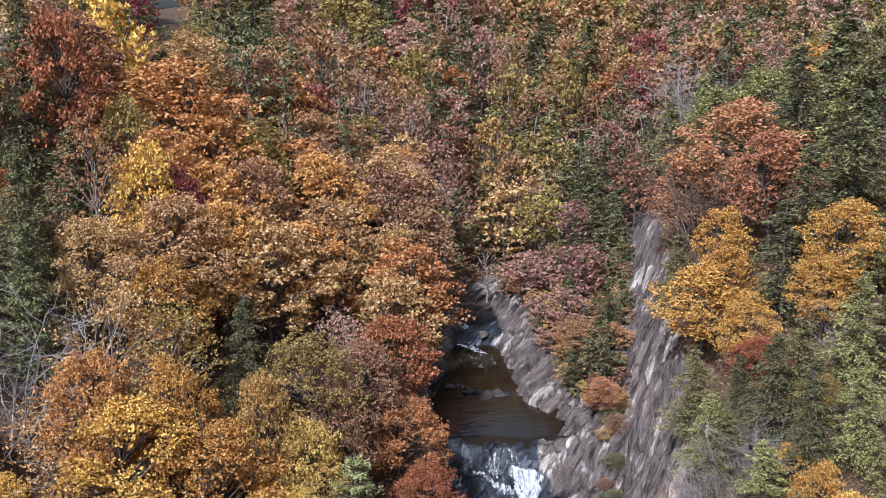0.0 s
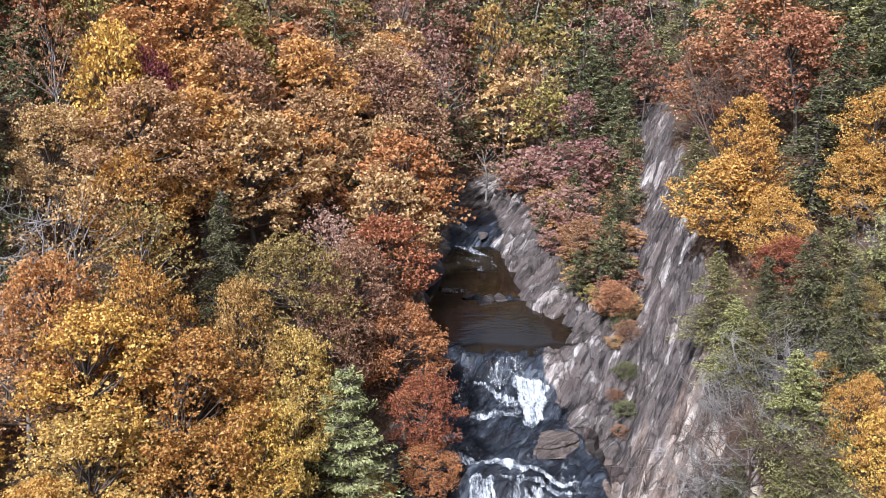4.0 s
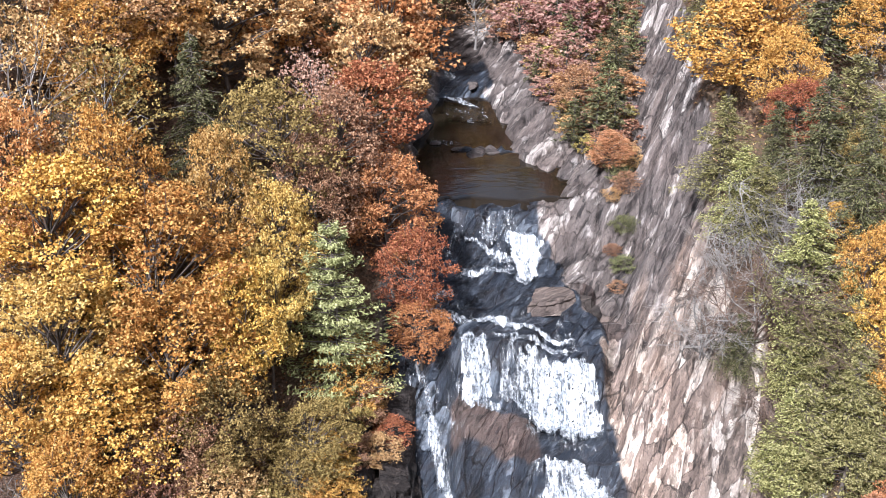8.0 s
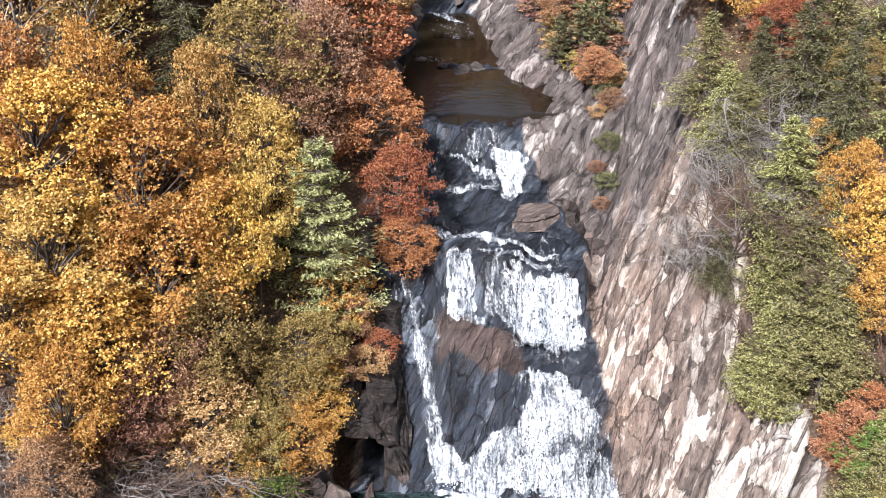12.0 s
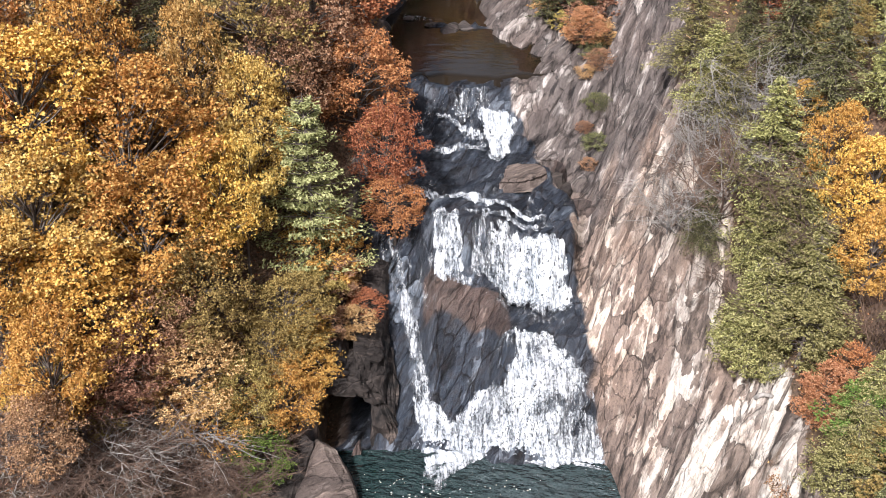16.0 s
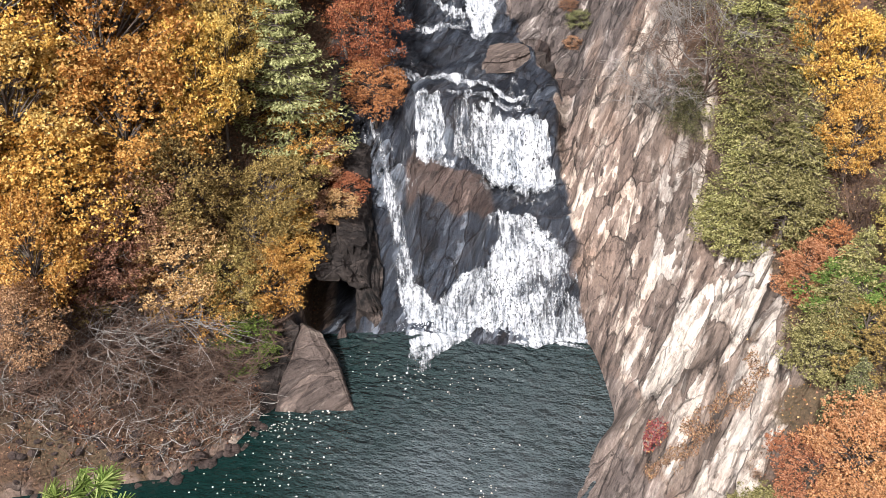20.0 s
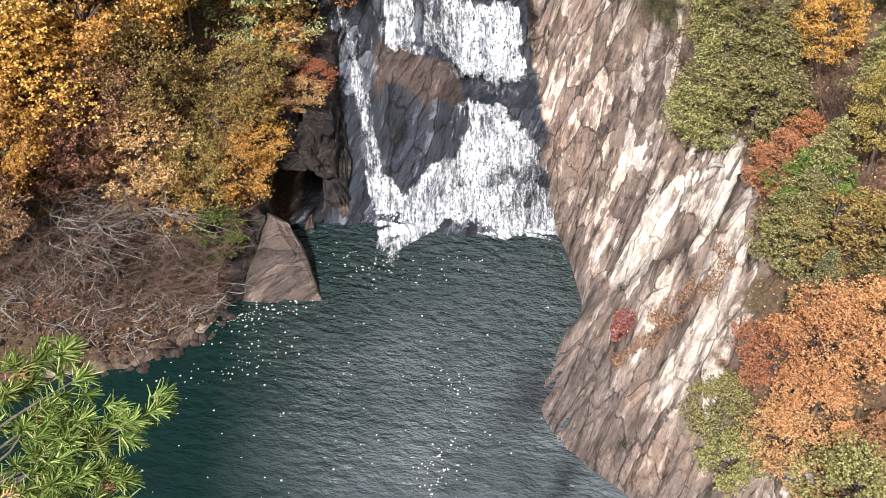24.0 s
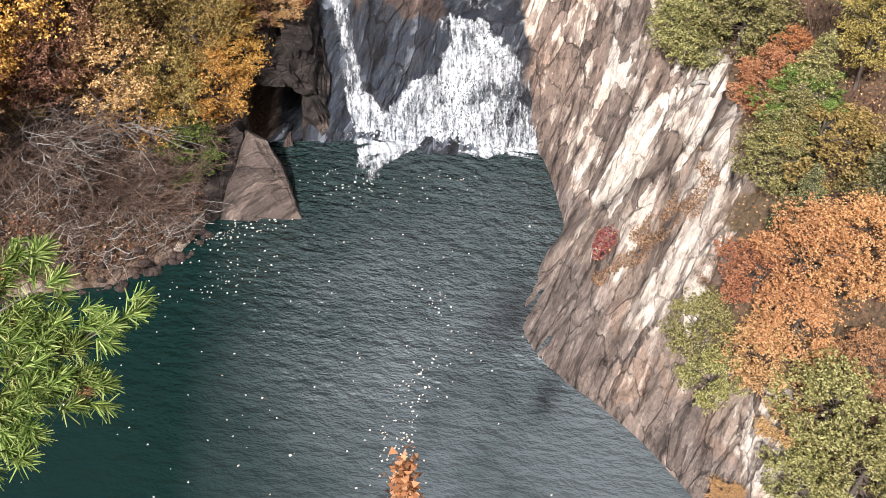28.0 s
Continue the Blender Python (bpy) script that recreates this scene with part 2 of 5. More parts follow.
def water_mat(name, deep, sheen, wave, dist, sheen_span=(-9, 2)):
    """Water that pales across a span of x, the sky's reflection painted in."""
    m, nt, b = base_mat(name, 0.07)
    co = nt.nodes.new("ShaderNodeTexCoord")
    sep = nt.nodes.new("ShaderNodeSeparateXYZ")
    nt.links.new(co.outputs["Object"], sep.inputs[0])
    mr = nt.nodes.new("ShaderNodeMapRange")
    mr.inputs[1].default_value, mr.inputs[2].default_value = sheen_span
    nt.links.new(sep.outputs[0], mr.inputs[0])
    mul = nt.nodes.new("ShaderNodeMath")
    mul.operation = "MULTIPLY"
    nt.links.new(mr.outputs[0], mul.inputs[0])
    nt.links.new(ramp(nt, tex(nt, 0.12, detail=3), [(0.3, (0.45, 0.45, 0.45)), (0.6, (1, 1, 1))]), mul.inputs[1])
    clear = nt.nodes.new("ShaderNodeMapRange")   # the painted sky reflection fades towards the falls
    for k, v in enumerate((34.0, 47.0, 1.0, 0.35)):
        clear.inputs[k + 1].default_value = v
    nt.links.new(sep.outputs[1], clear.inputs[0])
    nt.links.new(mixc(nt, madd(nt, mul.outputs[0], clear.outputs[0], 0.0), deep, sheen), b.inputs["Base Color"])
    b.inputs["IOR"].default_value = 1.36
    w = tex(nt, wave, (1.0, 1.7, 1.0), (0, 0, 12), 3, 0.6)
    bump(nt, b, w, 1.0, dist)
    calm = nt.nodes.new("ShaderNodeMapRange")   # calmer away from the falls
    for k, v in enumerate((22.0, 42.0, 0.30, 1.0)):
        calm.inputs[k + 1].default_value = v
    nt.links.new(sep.outputs[1], calm.inputs[0])
    shelter = nt.nodes.new("ShaderNodeMapRange")   # and by the left bank
    for k, v in enumerate((-13.0, -3.0, 0.22, 1.0)):
        shelter.inputs[k + 1].default_value = v
    nt.links.new(sep.outputs[0], shelter.inputs[0])
    nt.links.new(madd(nt, calm.outputs[0], shelter.outputs[0], 0.0), b.inputs["Normal"].links[0].from_node.inputs["Strength"])
    return m


# the second colour is the paler one, painted for the sky's reflection
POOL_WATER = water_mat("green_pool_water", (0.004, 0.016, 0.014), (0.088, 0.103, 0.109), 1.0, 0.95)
BROWN_WATER = water_mat("brown_river_water", (0.012, 0.009, 0.006), (0.024, 0.016, 0.009), 0.9, 0.012)


def foam_mat():
    """White water: a torn sheet, solid where its weight is high, a veil of streaks and beads where it is low."""
    m, nt, b = base_mat("white_water", 0.5)
    streaks = tex(nt, 2.2, (2.4, 0.50, 0.36), detail=4, rough=0.65, warp=0.3)
    beads = tex(nt, 5.5, (1.0, 0.8, 0.6), detail=5, rough=0.7, warp=0.6)
    broad = tex(nt, 0.75, (1.6, 0.7, 0.8), detail=3, rough=0.5, warp=0.5)
    n = madd(nt, broad, 0.9, madd(nt, streaks, 1.15, madd(nt, beads, 0.85, -0.95)))
    at = nt.nodes.new("ShaderNodeAttribute")
    at.attribute_name = "weight"
    cover = nt.nodes.new("ShaderNodeMapRange")
    cover.inputs[1].default_value, cover.inputs[2].default_value = -0.10, 0.46
    nt.links.new(madd(nt, n, -1.0, at.outputs["Fac"]), cover.inputs[0])
    nt.links.new(cover.outputs[0], b.inputs["Alpha"])
    nt.links.new(ramp(nt, n, [(0.30, (0.62, 0.63, 0.64)), (0.55, (0.46, 0.48, 0.50)), (0.80, (0.22, 0.25, 0.28))]), b.inputs["Base Color"])
    bump(nt, b, n, 0.7, 0.12)
    return m


FOAM = foam_mat()


def leaf_mat(name, a, b_, c, through_light=0.25):
    m = bpy.data.materials.new(name)
    m.use_nodes = True
    nt = m.node_tree
    nt.nodes.clear()
    out = nt.nodes.new("ShaderNodeOutputMaterial")
    geo = nt.nodes.new("ShaderNodeNewGeometry")
    col = ramp(nt, geo.outputs["Random Per Island"], [(0.0, a), (0.5, b_), (1.0, c)])
    info = nt.nodes.new("ShaderNodeObjectInfo")
    hsv = nt.nodes.new("ShaderNodeHueSaturation")
    for sock, lo, hi in (("Hue", 0.487, 0.513), ("Value", 0.78, 1.2)):
        mr = nt.nodes.new("ShaderNodeMapRange")
        mr.inputs[3].default_value, mr.inputs[4].default_value = lo, hi
        nt.links.new(info.outputs["Random"], mr.inputs[0])
        nt.links.new(mr.outputs[0], hsv.inputs[sock])
    nt.links.new(col, hsv.inputs["Color"])
    dif = nt.nodes.new("ShaderNodeBsdfDiffuse")
    tra = nt.nodes.new("ShaderNodeBsdfTranslucent")
    mix = nt.nodes.new("ShaderNodeMixShader")
    mix.inputs[0].default_value = through_light
    for s in (dif, tra):
        nt.links.new(hsv.outputs[0], s.inputs[0])
    nt.links.new(dif.outputs[0], mix.inputs[1])
    nt.links.new(tra.outputs[0], mix.inputs[2])
    nt.links.new(mix.outputs[0], out.inputs[0])
    return m


LEAF = {
    "orange": leaf_mat("orange_leaves", (0.22, 0.088, 0.03), (0.54, 0.26, 0.09), (0.72, 0.43, 0.18)),
    "golden": leaf_mat("golden_leaves", (0.24, 0.105, 0.025), (0.6, 0.335, 0.08), (0.8, 0.55, 0.18)),
    "yellow": leaf_mat("yellow_leaves", (0.22, 0.12, 0.032), (0.56, 0.36, 0.1), (0.76, 0.56, 0.22)),
    "rust": leaf_mat("rust_red_leaves", (0.15, 0.05, 0.028), (0.36, 0.135, 0.065), (0.52, 0.24, 0.12)),
    "crimson": leaf_mat("crimson_leaves", (0.12, 0.03, 0.028), (0.27, 0.08, 0.075), (0.4, 0.17, 0.14)),
    "salmon": leaf_mat("salmon_leaves", (0.25, 0.105, 0.05), (0.48, 0.235, 0.108), (0.62, 0.37, 0.2)),
    "pink": leaf_mat("dull_pink_leaves", (0.18, 0.08, 0.065), (0.38, 0.21, 0.16), (0.52, 0.35, 0.27)),
    "tan": leaf_mat("tan_leaves", (0.17, 0.085, 0.038), (0.46, 0.265, 0.12), (0.66, 0.45, 0.235)),
    "brown": leaf_mat("brown_leaves", (0.1, 0.052, 0.034), (0.31, 0.165, 0.095), (0.5, 0.31, 0.19)),
    "olive": leaf_mat("olive_leaves", (0.1, 0.078, 0.028), (0.31, 0.225, 0.075), (0.5, 0.39, 0.14)),
    "green": leaf_mat("green_leaves", (0.05, 0.08, 0.02), (0.12, 0.17, 0.04), (0.24, 0.29, 0.08)),
    "hemlock": leaf_mat("hemlock_needles", (0.035, 0.04, 0.02), (0.14, 0.14, 0.062), (0.32, 0.3, 0.15), 0.25),
    "mould": leaf_mat("dull_brown_fallen_leaves", (0.045, 0.028, 0.02), (0.15, 0.092, 0.062), (0.33, 0.22, 0.15)),
    "moss": leaf_mat("yellow_green_needles", (0.06, 0.06, 0.022), (0.25, 0.23, 0.085), (0.5, 0.46, 0.21), 0.25),
    "pale": leaf_mat("pale_drifting_leaves", (0.45, 0.40, 0.33), (0.62, 0.58, 0.52), (0.75, 0.73, 0.70)),
    "pine": leaf_mat("pale_pine_needles", (0.12, 0.12, 0.045), (0.28, 0.275, 0.12), (0.42, 0.40, 0.20), 0.25),
    "bright_pine": leaf_mat("fresh_pine_needles", (0.045, 0.07, 0.016), (0.16, 0.22, 0.05), (0.38, 0.42, 0.15), 0.25),
}


def bark_mat(name, dark, light):
    m, nt, b = base_mat(name, 0.9)
    n = tex(nt, 4.0, (1, 1, 0.25), detail=6)
    nt.links.new(ramp(nt, n, [(0.35, dark), (0.65, light)]), b.inputs["Base Color"])
    bump(nt, b, n, 0.8, 0.05)
    return m


BARK = bark_mat("grey_brown_bark", (0.05, 0.038, 0.03), (0.16, 0.13, 0.105))
TWIG = bark_mat("brown_twig_bark", (0.06, 0.036, 0.026), (0.18, 0.115, 0.08))
PALE = bark_mat("pale_grey_bark", (0.14, 0.125, 0.11), (0.34, 0.31, 0.28))


# ---- helpers for meshes ----
def mesh_of(name, verts, faces, mat, smooth=False):
    me = bpy.data.meshes.new(name)
    me.from_pydata(verts, [], faces)
    for k in (mat if isinstance(mat, (list, tuple)) else [mat]):
        me.materials.append(k)
    if smooth:
        me.shade_smooth()
    return me


def part(name, me, parent, label=""):
    ob = new(name, me)
    ob.parent = parent
    return tagged(ob, label)


def lattice(ix, iy, seed):
    h = np.sin(ix * 127.1 + iy * 311.7 + seed * 74.7) * 43758.5453
    return h - np.floor(h)


def vnoise(x, y, seed=0):
    """Smooth value noise between -1 and 1."""
    ix, iy = np.floor(x), np.floor(y)
    fx, fy = x - ix, y - iy
    fx, fy = fx * fx * (3 - 2 * fx), fy * fy * (3 - 2 * fy)
    a, b = lattice(ix, iy, seed), lattice(ix + 1, iy, seed)
    c, d = lattice(ix, iy + 1, seed), lattice(ix + 1, iy + 1, seed)
    return 2 * ((a + (b - a) * fx) * (1 - fy) + (c + (d - c) * fx) * fy) - 1


def fbm(x, y, seed=0, octaves=4):
    out, amp = 0.0, 1.0
    for k in range(octaves):
        out = out + amp * vnoise(x * 2 ** k, y * 2 ** k, seed + 3 * k)
        amp *= 0.5
    return out


def plates(a, b, seed=0):
    """Irregular cells: a random value for each, and how near the cell's edge is (0 at the edge)."""
    ia, ib = np.floor(a), np.floor(b)
    d1, d2, val = np.full(a.shape, 9.0), np.full(a.shape, 9.0), np.zeros(a.shape)
    for i in (-1, 0, 1):
        for j in (-1, 0, 1):
            pa, pb = ia + i + lattice(ia + i, ib + j, seed), ib + j + lattice(ia + i, ib + j, seed + 17)
            d = np.hypot(pa - a, pb - b)
            nearer = d < d1
            d2 = np.where(nearer, d1, np.minimum(d2, d))
            val = np.where(nearer, lattice(ia + i, ib + j, seed + 29), val)
            d1 = np.minimum(d1, d)
    return val, d2 - d1


def rock_plates(x, y):
    al, ac = (x + 1.5 * y) / 1.8, (y - 1.5 * x) / 1.8
    ac = ac + 0.7 * fbm(al * 0.16, ac * 0.2, 131, 2)
    v1, e1 = plates(al * 0.17, ac * 0.48, 7)
    v2, e2 = plates(al * 0.42 + 3.3, ac * 1.15, 9)
    return 0.55 * v1 + 0.45 * v2, np.minimum(e1 * 2.0, e2)


def ss(a, b, x):
    t = np.clip((x - a) / (b - a), 0, 1)
    return t * t * (3 - 2 * t)


# ---- the gorge: one height function for ground, river bed, falls and cliff ----
def left_edge(y):
    return np.interp(y, [10, 34, 37.5, 39, 41.2, 43.3, 47.4, 50.5, 52, 58, 64, 73.4, 85.4, 91.4, 100, 111, 125],
                     [-45, -40, -26, -12.8, -9.4, -8.2, -7.0, -6.8, -4.8, -4.2, -3.6, -0.9, -2.4, -0.9, -0.3, 0.5, 3])


def right_edge(y):
    ys = [18, 25, 26.5, 28.2, 29.9, 31.3, 32.4, 33.8, 35.3, 37.1, 39.0, 40.7, 42.0, 43.4, 46.2, 48.2, 55, 58, 62, 66, 70, 72.5, 76.5, 82, 91, 95, 100, 104.5, 112, 125]
    xs = [18, 14.4, 13.6, 12.6, 11.2, 9.9, 8.7, 7.9, 7.7, 8.1, 9.0, 10.2, 11.3, 11.3, 11.2, 11.0, 10.2, 9.8, 10.5, 8.5, 7.5, 7, 9.2, 5.9, 4.8, 4.4, 4.2, 5, 3.5, 6]
    y = np.asarray(y, float)
    return sum(np.interp(y + d, ys, xs) for d in (-0.7, -0.25, 0.25, 0.7)) / 4


def bed(x, y):
    """River bed: pool, three tiers of the falls, upper pools."""
    y = y + 0.25 * fbm(x * 0.5, y * 0.15, 5, 2)
    up = [62.5, 66, 69.6, 70.3, 72.2, 72.7, 73.4, 74.4, 83.2, 84.2, 85.4, 86.4, 97, 99.5, 101, 104, 112, 125, 190, 260, 700]
    upz = [11.4, 12.1, 12.6, 13.2, 15.2, 15.3, 15.2, 14.3, 14.3, 15.2, 15.2, 14.4, 14.4, 15.3, 16.3, 16.6, 17, 19, 44, 50, 53]
    main = np.interp(y, [20, 40, 48.4, 49.2, 51.8, 52.8, 56.0, 56.3, 57.9, 58.6] + up, [-3, -3, -1.2, 0.2, 5.4, 6.7, 6.8, 7.3, 10.3, 10.8] + upz)
    slab = np.interp(y, [20, 40, 49.4, 50.6, 61, 62] + up[1:], [-3, -3, -1.2, 0.2, 10.3, 11.0] + upz[1:])
    rib = np.interp(y, [20, 40, 49.6, 50.3, 52.5, 55.5, 56.8, 57.4, 58.7, 60] + up, [-3, -3, -1.0, 0.2, 3.6, 7.8, 8.3, 8.8, 11.9, 11.8] + upz)
    a, c = ss(-0.6, 1.2, x), ss(3.4, 5.2, x - 0.25 * (y - 52))
    return slab * (1 - a) + (rib * (1 - c) + main * c) * a


def ground(x, y):
    """Height of the ground at x, y (arrays). Also how far it is bare rock (0 to 1) and wet (0 to 1)."""
    x, y = np.asarray(x, float), np.asarray(y, float)
    xl, xr = left_edge(y), right_edge(y)
    zb = bed(x, y)
    level = np.interp(y, [47, 62, 73, 100, 112, 125, 190, 260, 700], [0.1, 11.0, 15.7, 16.2, 17.6, 19.5, 44, 50, 53])
    # left bank
    dl = np.maximum(xl - x, 0)
    steep = np.interp(y, [30, 47, 53, 60, 75, 100], [0.62, 0.62, 1.3, 1.2, 0.9, 0.8])
    zl = level + np.minimum(dl, 2.5) * steep + np.maximum(dl - 2.5, 0) * 0.56
    # right: apron, rock face, wooded slope
    xb = np.maximum(xr, np.interp(y, [56, 62, 70, 78, 85, 92, 110, 122, 150], [9.8, 11.2, 13.2, 14.2, 15.5, 17.0, 19.4, 23.2, 34]))
    zbase = np.interp(y, [20, 47.8, 50, 52.8, 56, 62, 70, 72.6, 78, 85, 92, 110, 122, 150, 200, 300], [0, 0, 1.2, 6.4, 7.4, 10.2, 12.8, 15.9, 17.0, 18.2, 20.5, 23.7, 28, 34, 40, 45])
    wide = np.interp(y, [20, 24, 30, 33.5, 37, 42, 48, 53, 59, 77, 100, 122, 150], [4, 4, 4.8, 6.2, 9, 8.5, 7.0, 7.5, 6, 4.4, 3.2, 2.2, 1])
    pitch = np.interp(y, [20, 36, 45, 50, 60, 77, 100], [1.0, 1.0, 1.1, 1.25, 1.5, 1.6, 1.6])
    wr = np.interp(y, [72, 74, 100, 112], [0, 15.5, 15.9, 17.3])
    wr = np.maximum(wr, np.minimum(zb, zbase))
    f = np.clip((x - xr) / np.maximum(xb - xr, 0.05), 0, 1)
    dr = np.maximum(x - xb, 0)
    zr = wr + (zbase - wr) * f + np.minimum(dr, wide) * pitch + np.maximum(dr - wide, 0) * 0.6
    # join
    kl, kr = ss(-0.5, 0.9, xl - x), ss(-0.4, 0.7, x - xr)
    z = zb * (1 - kl) * (1 - kr) + zl * kl + zr * kr
    # cave at the water's level, left of the falls
    pocket = ss(-7.0, -6.4, x) * ss(-2.9, -3.5, x) * ss(46, 48, y) * ss(58.0, 57.0, y)
    z = z + (-0.8 - z) * pocket
    # plateau on both sides
    cap = 38 + 12 * ss(130, 210, y) + 4 * fbm(x * 0.02, y * 0.02, 9, 2)
    z = np.where(z > cap - 6, cap - 6 + 6 * np.tanh((z - cap + 6) / 6), z)
    # the wall under the viewpoint
    near = np.minimum((18 - y) * 0.9, 35)
    z = np.where(y < 24, np.maximum(z, near), z)
    rocky = np.maximum(ss(0.9, 0.1, dl - 0.5) * (dl > 0), ss(1.2, -0.6, dr - wide + 1.2 * fbm(x * 0.4, y * 0.3, 21, 3)) * (x > xr))
    inside = (x > xl) & (x < xr)
    rocky = np.where(inside, 1.0, rocky) * ss(124, 116, y - 0.3 * np.maximum(x - 8, 0))
    wet = ss(0.3, -0.5, x - xr + 0.5 * fbm(x, y, 31, 2)) * ss(-1.0, 0.3, x - xl) * ss(45, 47, y) * ss(112, 104, y)
    # relief
    s, u = (y - 1.5 * x) * 0.62, (x + 0.67 * y) * 0.16
    strata = fbm(s, u, 41, 4)
    ridged = 0.5 - np.abs(fbm(s * 0.45, u * 0.8, 51, 3))
    amount = rocky * np.where(inside, 0.2, 0.34 * np.maximum(ss(-0.3, 3.0, x - xr), ss(50, 56, y)))
    blocks = np.where(inside, 0.35 * np.round(2 * fbm(x * 0.55, y * 0.8, 81, 2)) / 2, 0.0) * ss(62, 64, y) * ss(101, 72, y)
    slabs = np.mod(s * 0.42 + 0.55 * fbm(s * 0.12, u * 1.1, 101, 2), 1.0) - 0.5
    plate, seam = rock_plates(x, y)
    bar = 0.5 * np.exp(-((y - 84.6 + 0.3 * x - 0.9 + 0.5 * fbm(x * 0.8, y * 0.2, 141, 2)) / 0.65) ** 2) * ss(-0.6, 1.8, x) * inside
    z = z + bar + blocks + amount * (0.7 * strata + 0.7 * ridged + np.where(inside, 0.0, 1.2 * slabs)) + rocky * np.where(inside, 0.45, 0.05 + 0.95 * np.maximum(ss(0.5, 4.0, x - xr), ss(50, 56, y))) * (1.3 * (plate - 0.5) - 0.25 * ss(0.12, 0.0, seam)) + (1 - rocky) * (0.35 * fbm(x * 0.35, y * 0.35, 61, 3))
    return z, rocky, wet


def height(x, y):
    return float(ground(np.array([x]), np.array([y]))[0][0])


def spaced(knots):
    out = []
    for a, b, step in knots:
        out += list(np.arange(a, b - 1e-6, step))
    return np.array(out + [knots[-1][1]])


gx = spaced([(-2400, -400, 400), (-400, -100, 30), (-100, -40, 4), (-40, -16, 1.0), (-16, 7, 0.3), (7, 24, 0.13), (24, 27, 0.5), (27, 50, 1.0), (50, 110, 4), (110, 410, 30), (410, 2410, 400)])
gy = spaced([(-1500, -100, 280), (-100, 0, 10), (0, 22, 1.0), (22, 80, 0.16), (80, 126, 0.45), (126, 300, 4), (300, 500, 20), (500, 3500, 300)])
GX, GY = np.meshgrid(gx, gy)
GZ, GR, GW = ground(GX, GY)
nx, ny = len(gx), len(gy)
quad = (np.arange(ny - 1)[:, None] * nx + np.arange(nx - 1)[None, :]).ravel()
gme = bpy.data.meshes.new("ground")
gme.from_pydata(np.stack([GX, GY, GZ], -1).reshape(-1, 3), [], np.stack([quad, quad + 1, quad + nx + 1, quad + nx], 1))
gme.materials.append(LAND)
inland = GX - right_edge(GY)
slab_reach = np.interp(GY, [26, 28, 30, 34, 36, 39, 43, 46], [2.2, 2.6, 3.2, 4.7, 4.4, 2.6, 1.4, 1.2]) + 0.6 * fbm(GX * 0.5, GY * 0.5, 119, 3)
low_w = ss(48, 44, GY)
pale_w = low_w * ss(-0.2, 0.6, inland - slab_reach) + (1 - low_w) * ss(2.2, 5.0, inland + 1.2 * fbm(GX * 0.4, GY * 0.25, 111, 3) + 0.03 * np.maximum(GY - 40, 0)) * ss(70, 56, GY) * ss(-0.9, 0.1, fbm(GX * 0.35 - GY * 0.25, GY * 0.12 + GX * 0.1, 115, 3))
grey_w = ss(56, 68, GY + 2.5 * fbm(GX * 0.4, GY * 0.4, 117, 2))
rib_line = GY + 0.42 * GX - 57.0 + 0.35 * fbm(GX, GY, 91, 2)
russet_w = 1.1 * ss(-1.5, -0.8, rib_line) * ss(1.2, 0.7, rib_line) * ss(-0.3, 0.5, GX) * ss(5.8, 5.0, GX)
slab_w = low_w * ss(0.3, -0.5, inland - slab_reach) * (inland > -0.5)
for name, weight in (("pale", pale_w), ("slab", slab_w), ("grey", grey_w), ("soaked", GW), ("russet", russet_w), ("litter", 1 - GR), ("plate", rock_plates(GX, GY)[0]), ("seam", ss(0.10, 0.0, rock_plates(GX, GY)[1]))):
    gme.attributes.new(name, "FLOAT", "POINT").data.foreach_set("value", weight.ravel().astype(np.float32))
gme.shade_smooth()
land = tagged(new("ground", gme), "steep gorge of streaked gneiss cliffs and leaf-littered slopes", "ground", kind="structure")


# ---- water ----
def sheet(name, x0, x1, y0, y1, z, step, mat, label, amp, lip=None):
    xs, ys = np.arange(x0, x1 + 1e-6, step), np.arange(y0, y1 + 1e-6, step)
    X, Y = np.meshgrid(xs, ys)
    Z = z + amp * fbm(X * 0.9, Y * 1.7, 71, 2)
    if lip is not None:
        Z = Z - 0.6 * ss(lip + 1.1, lip, Y + 0.6 * fbm(X * 0.9, Y * 0, 151, 3))
    n = len(xs)
    q = (np.arange(len(ys) - 1)[:, None] * n + np.arange(n - 1)[None, :]).ravel()
    me = mesh_of(name, np.stack([X, Y, Z], -1).reshape(-1, 3), np.stack([q, q + 1, q + n + 1, q + n], 1), mat, True)
    return tagged(new(name, me), label, "water", kind="structure")


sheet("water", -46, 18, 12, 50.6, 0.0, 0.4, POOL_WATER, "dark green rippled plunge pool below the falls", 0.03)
sheet("water", -6, 11, 72.5, 101.5, 15.5, 0.25, BROWN_WATER, "still brown river pool above the falls", 0.004, 72.6)


# ---- white water ----
def flecks(rng, P, size, tilt=0.5):
    """Small four-sided flakes round the points P."""
    n = len(P)
    s = rng.uniform(size[0], size[1], n)[:, None]
    ang = rng.uniform(0, 2 * math.pi, n)
    a = np.stack([np.cos(ang), np.sin(ang), tilt * rng.standard_normal(n)], 1)
    b = np.stack([-np.sin(ang), np.cos(ang), tilt * rng.standard_normal(n)], 1)
    q = rng.uniform(0.45, 1.0, (4, n, 1))
    V = np.stack([P - a * s * q[0], P - b * s * q[1], P + a * s * q[2], P + b * s * q[3]], 1).reshape(-1, 3)
    return V, np.arange(4 * n).reshape(-1, 4)


def joined(pieces):
    V, F, at = [], [], 0
    for v, f in pieces:
        V.append(v)
        F.append(f + at)
        at += len(v)
    return np.concatenate(V), np.concatenate(F)


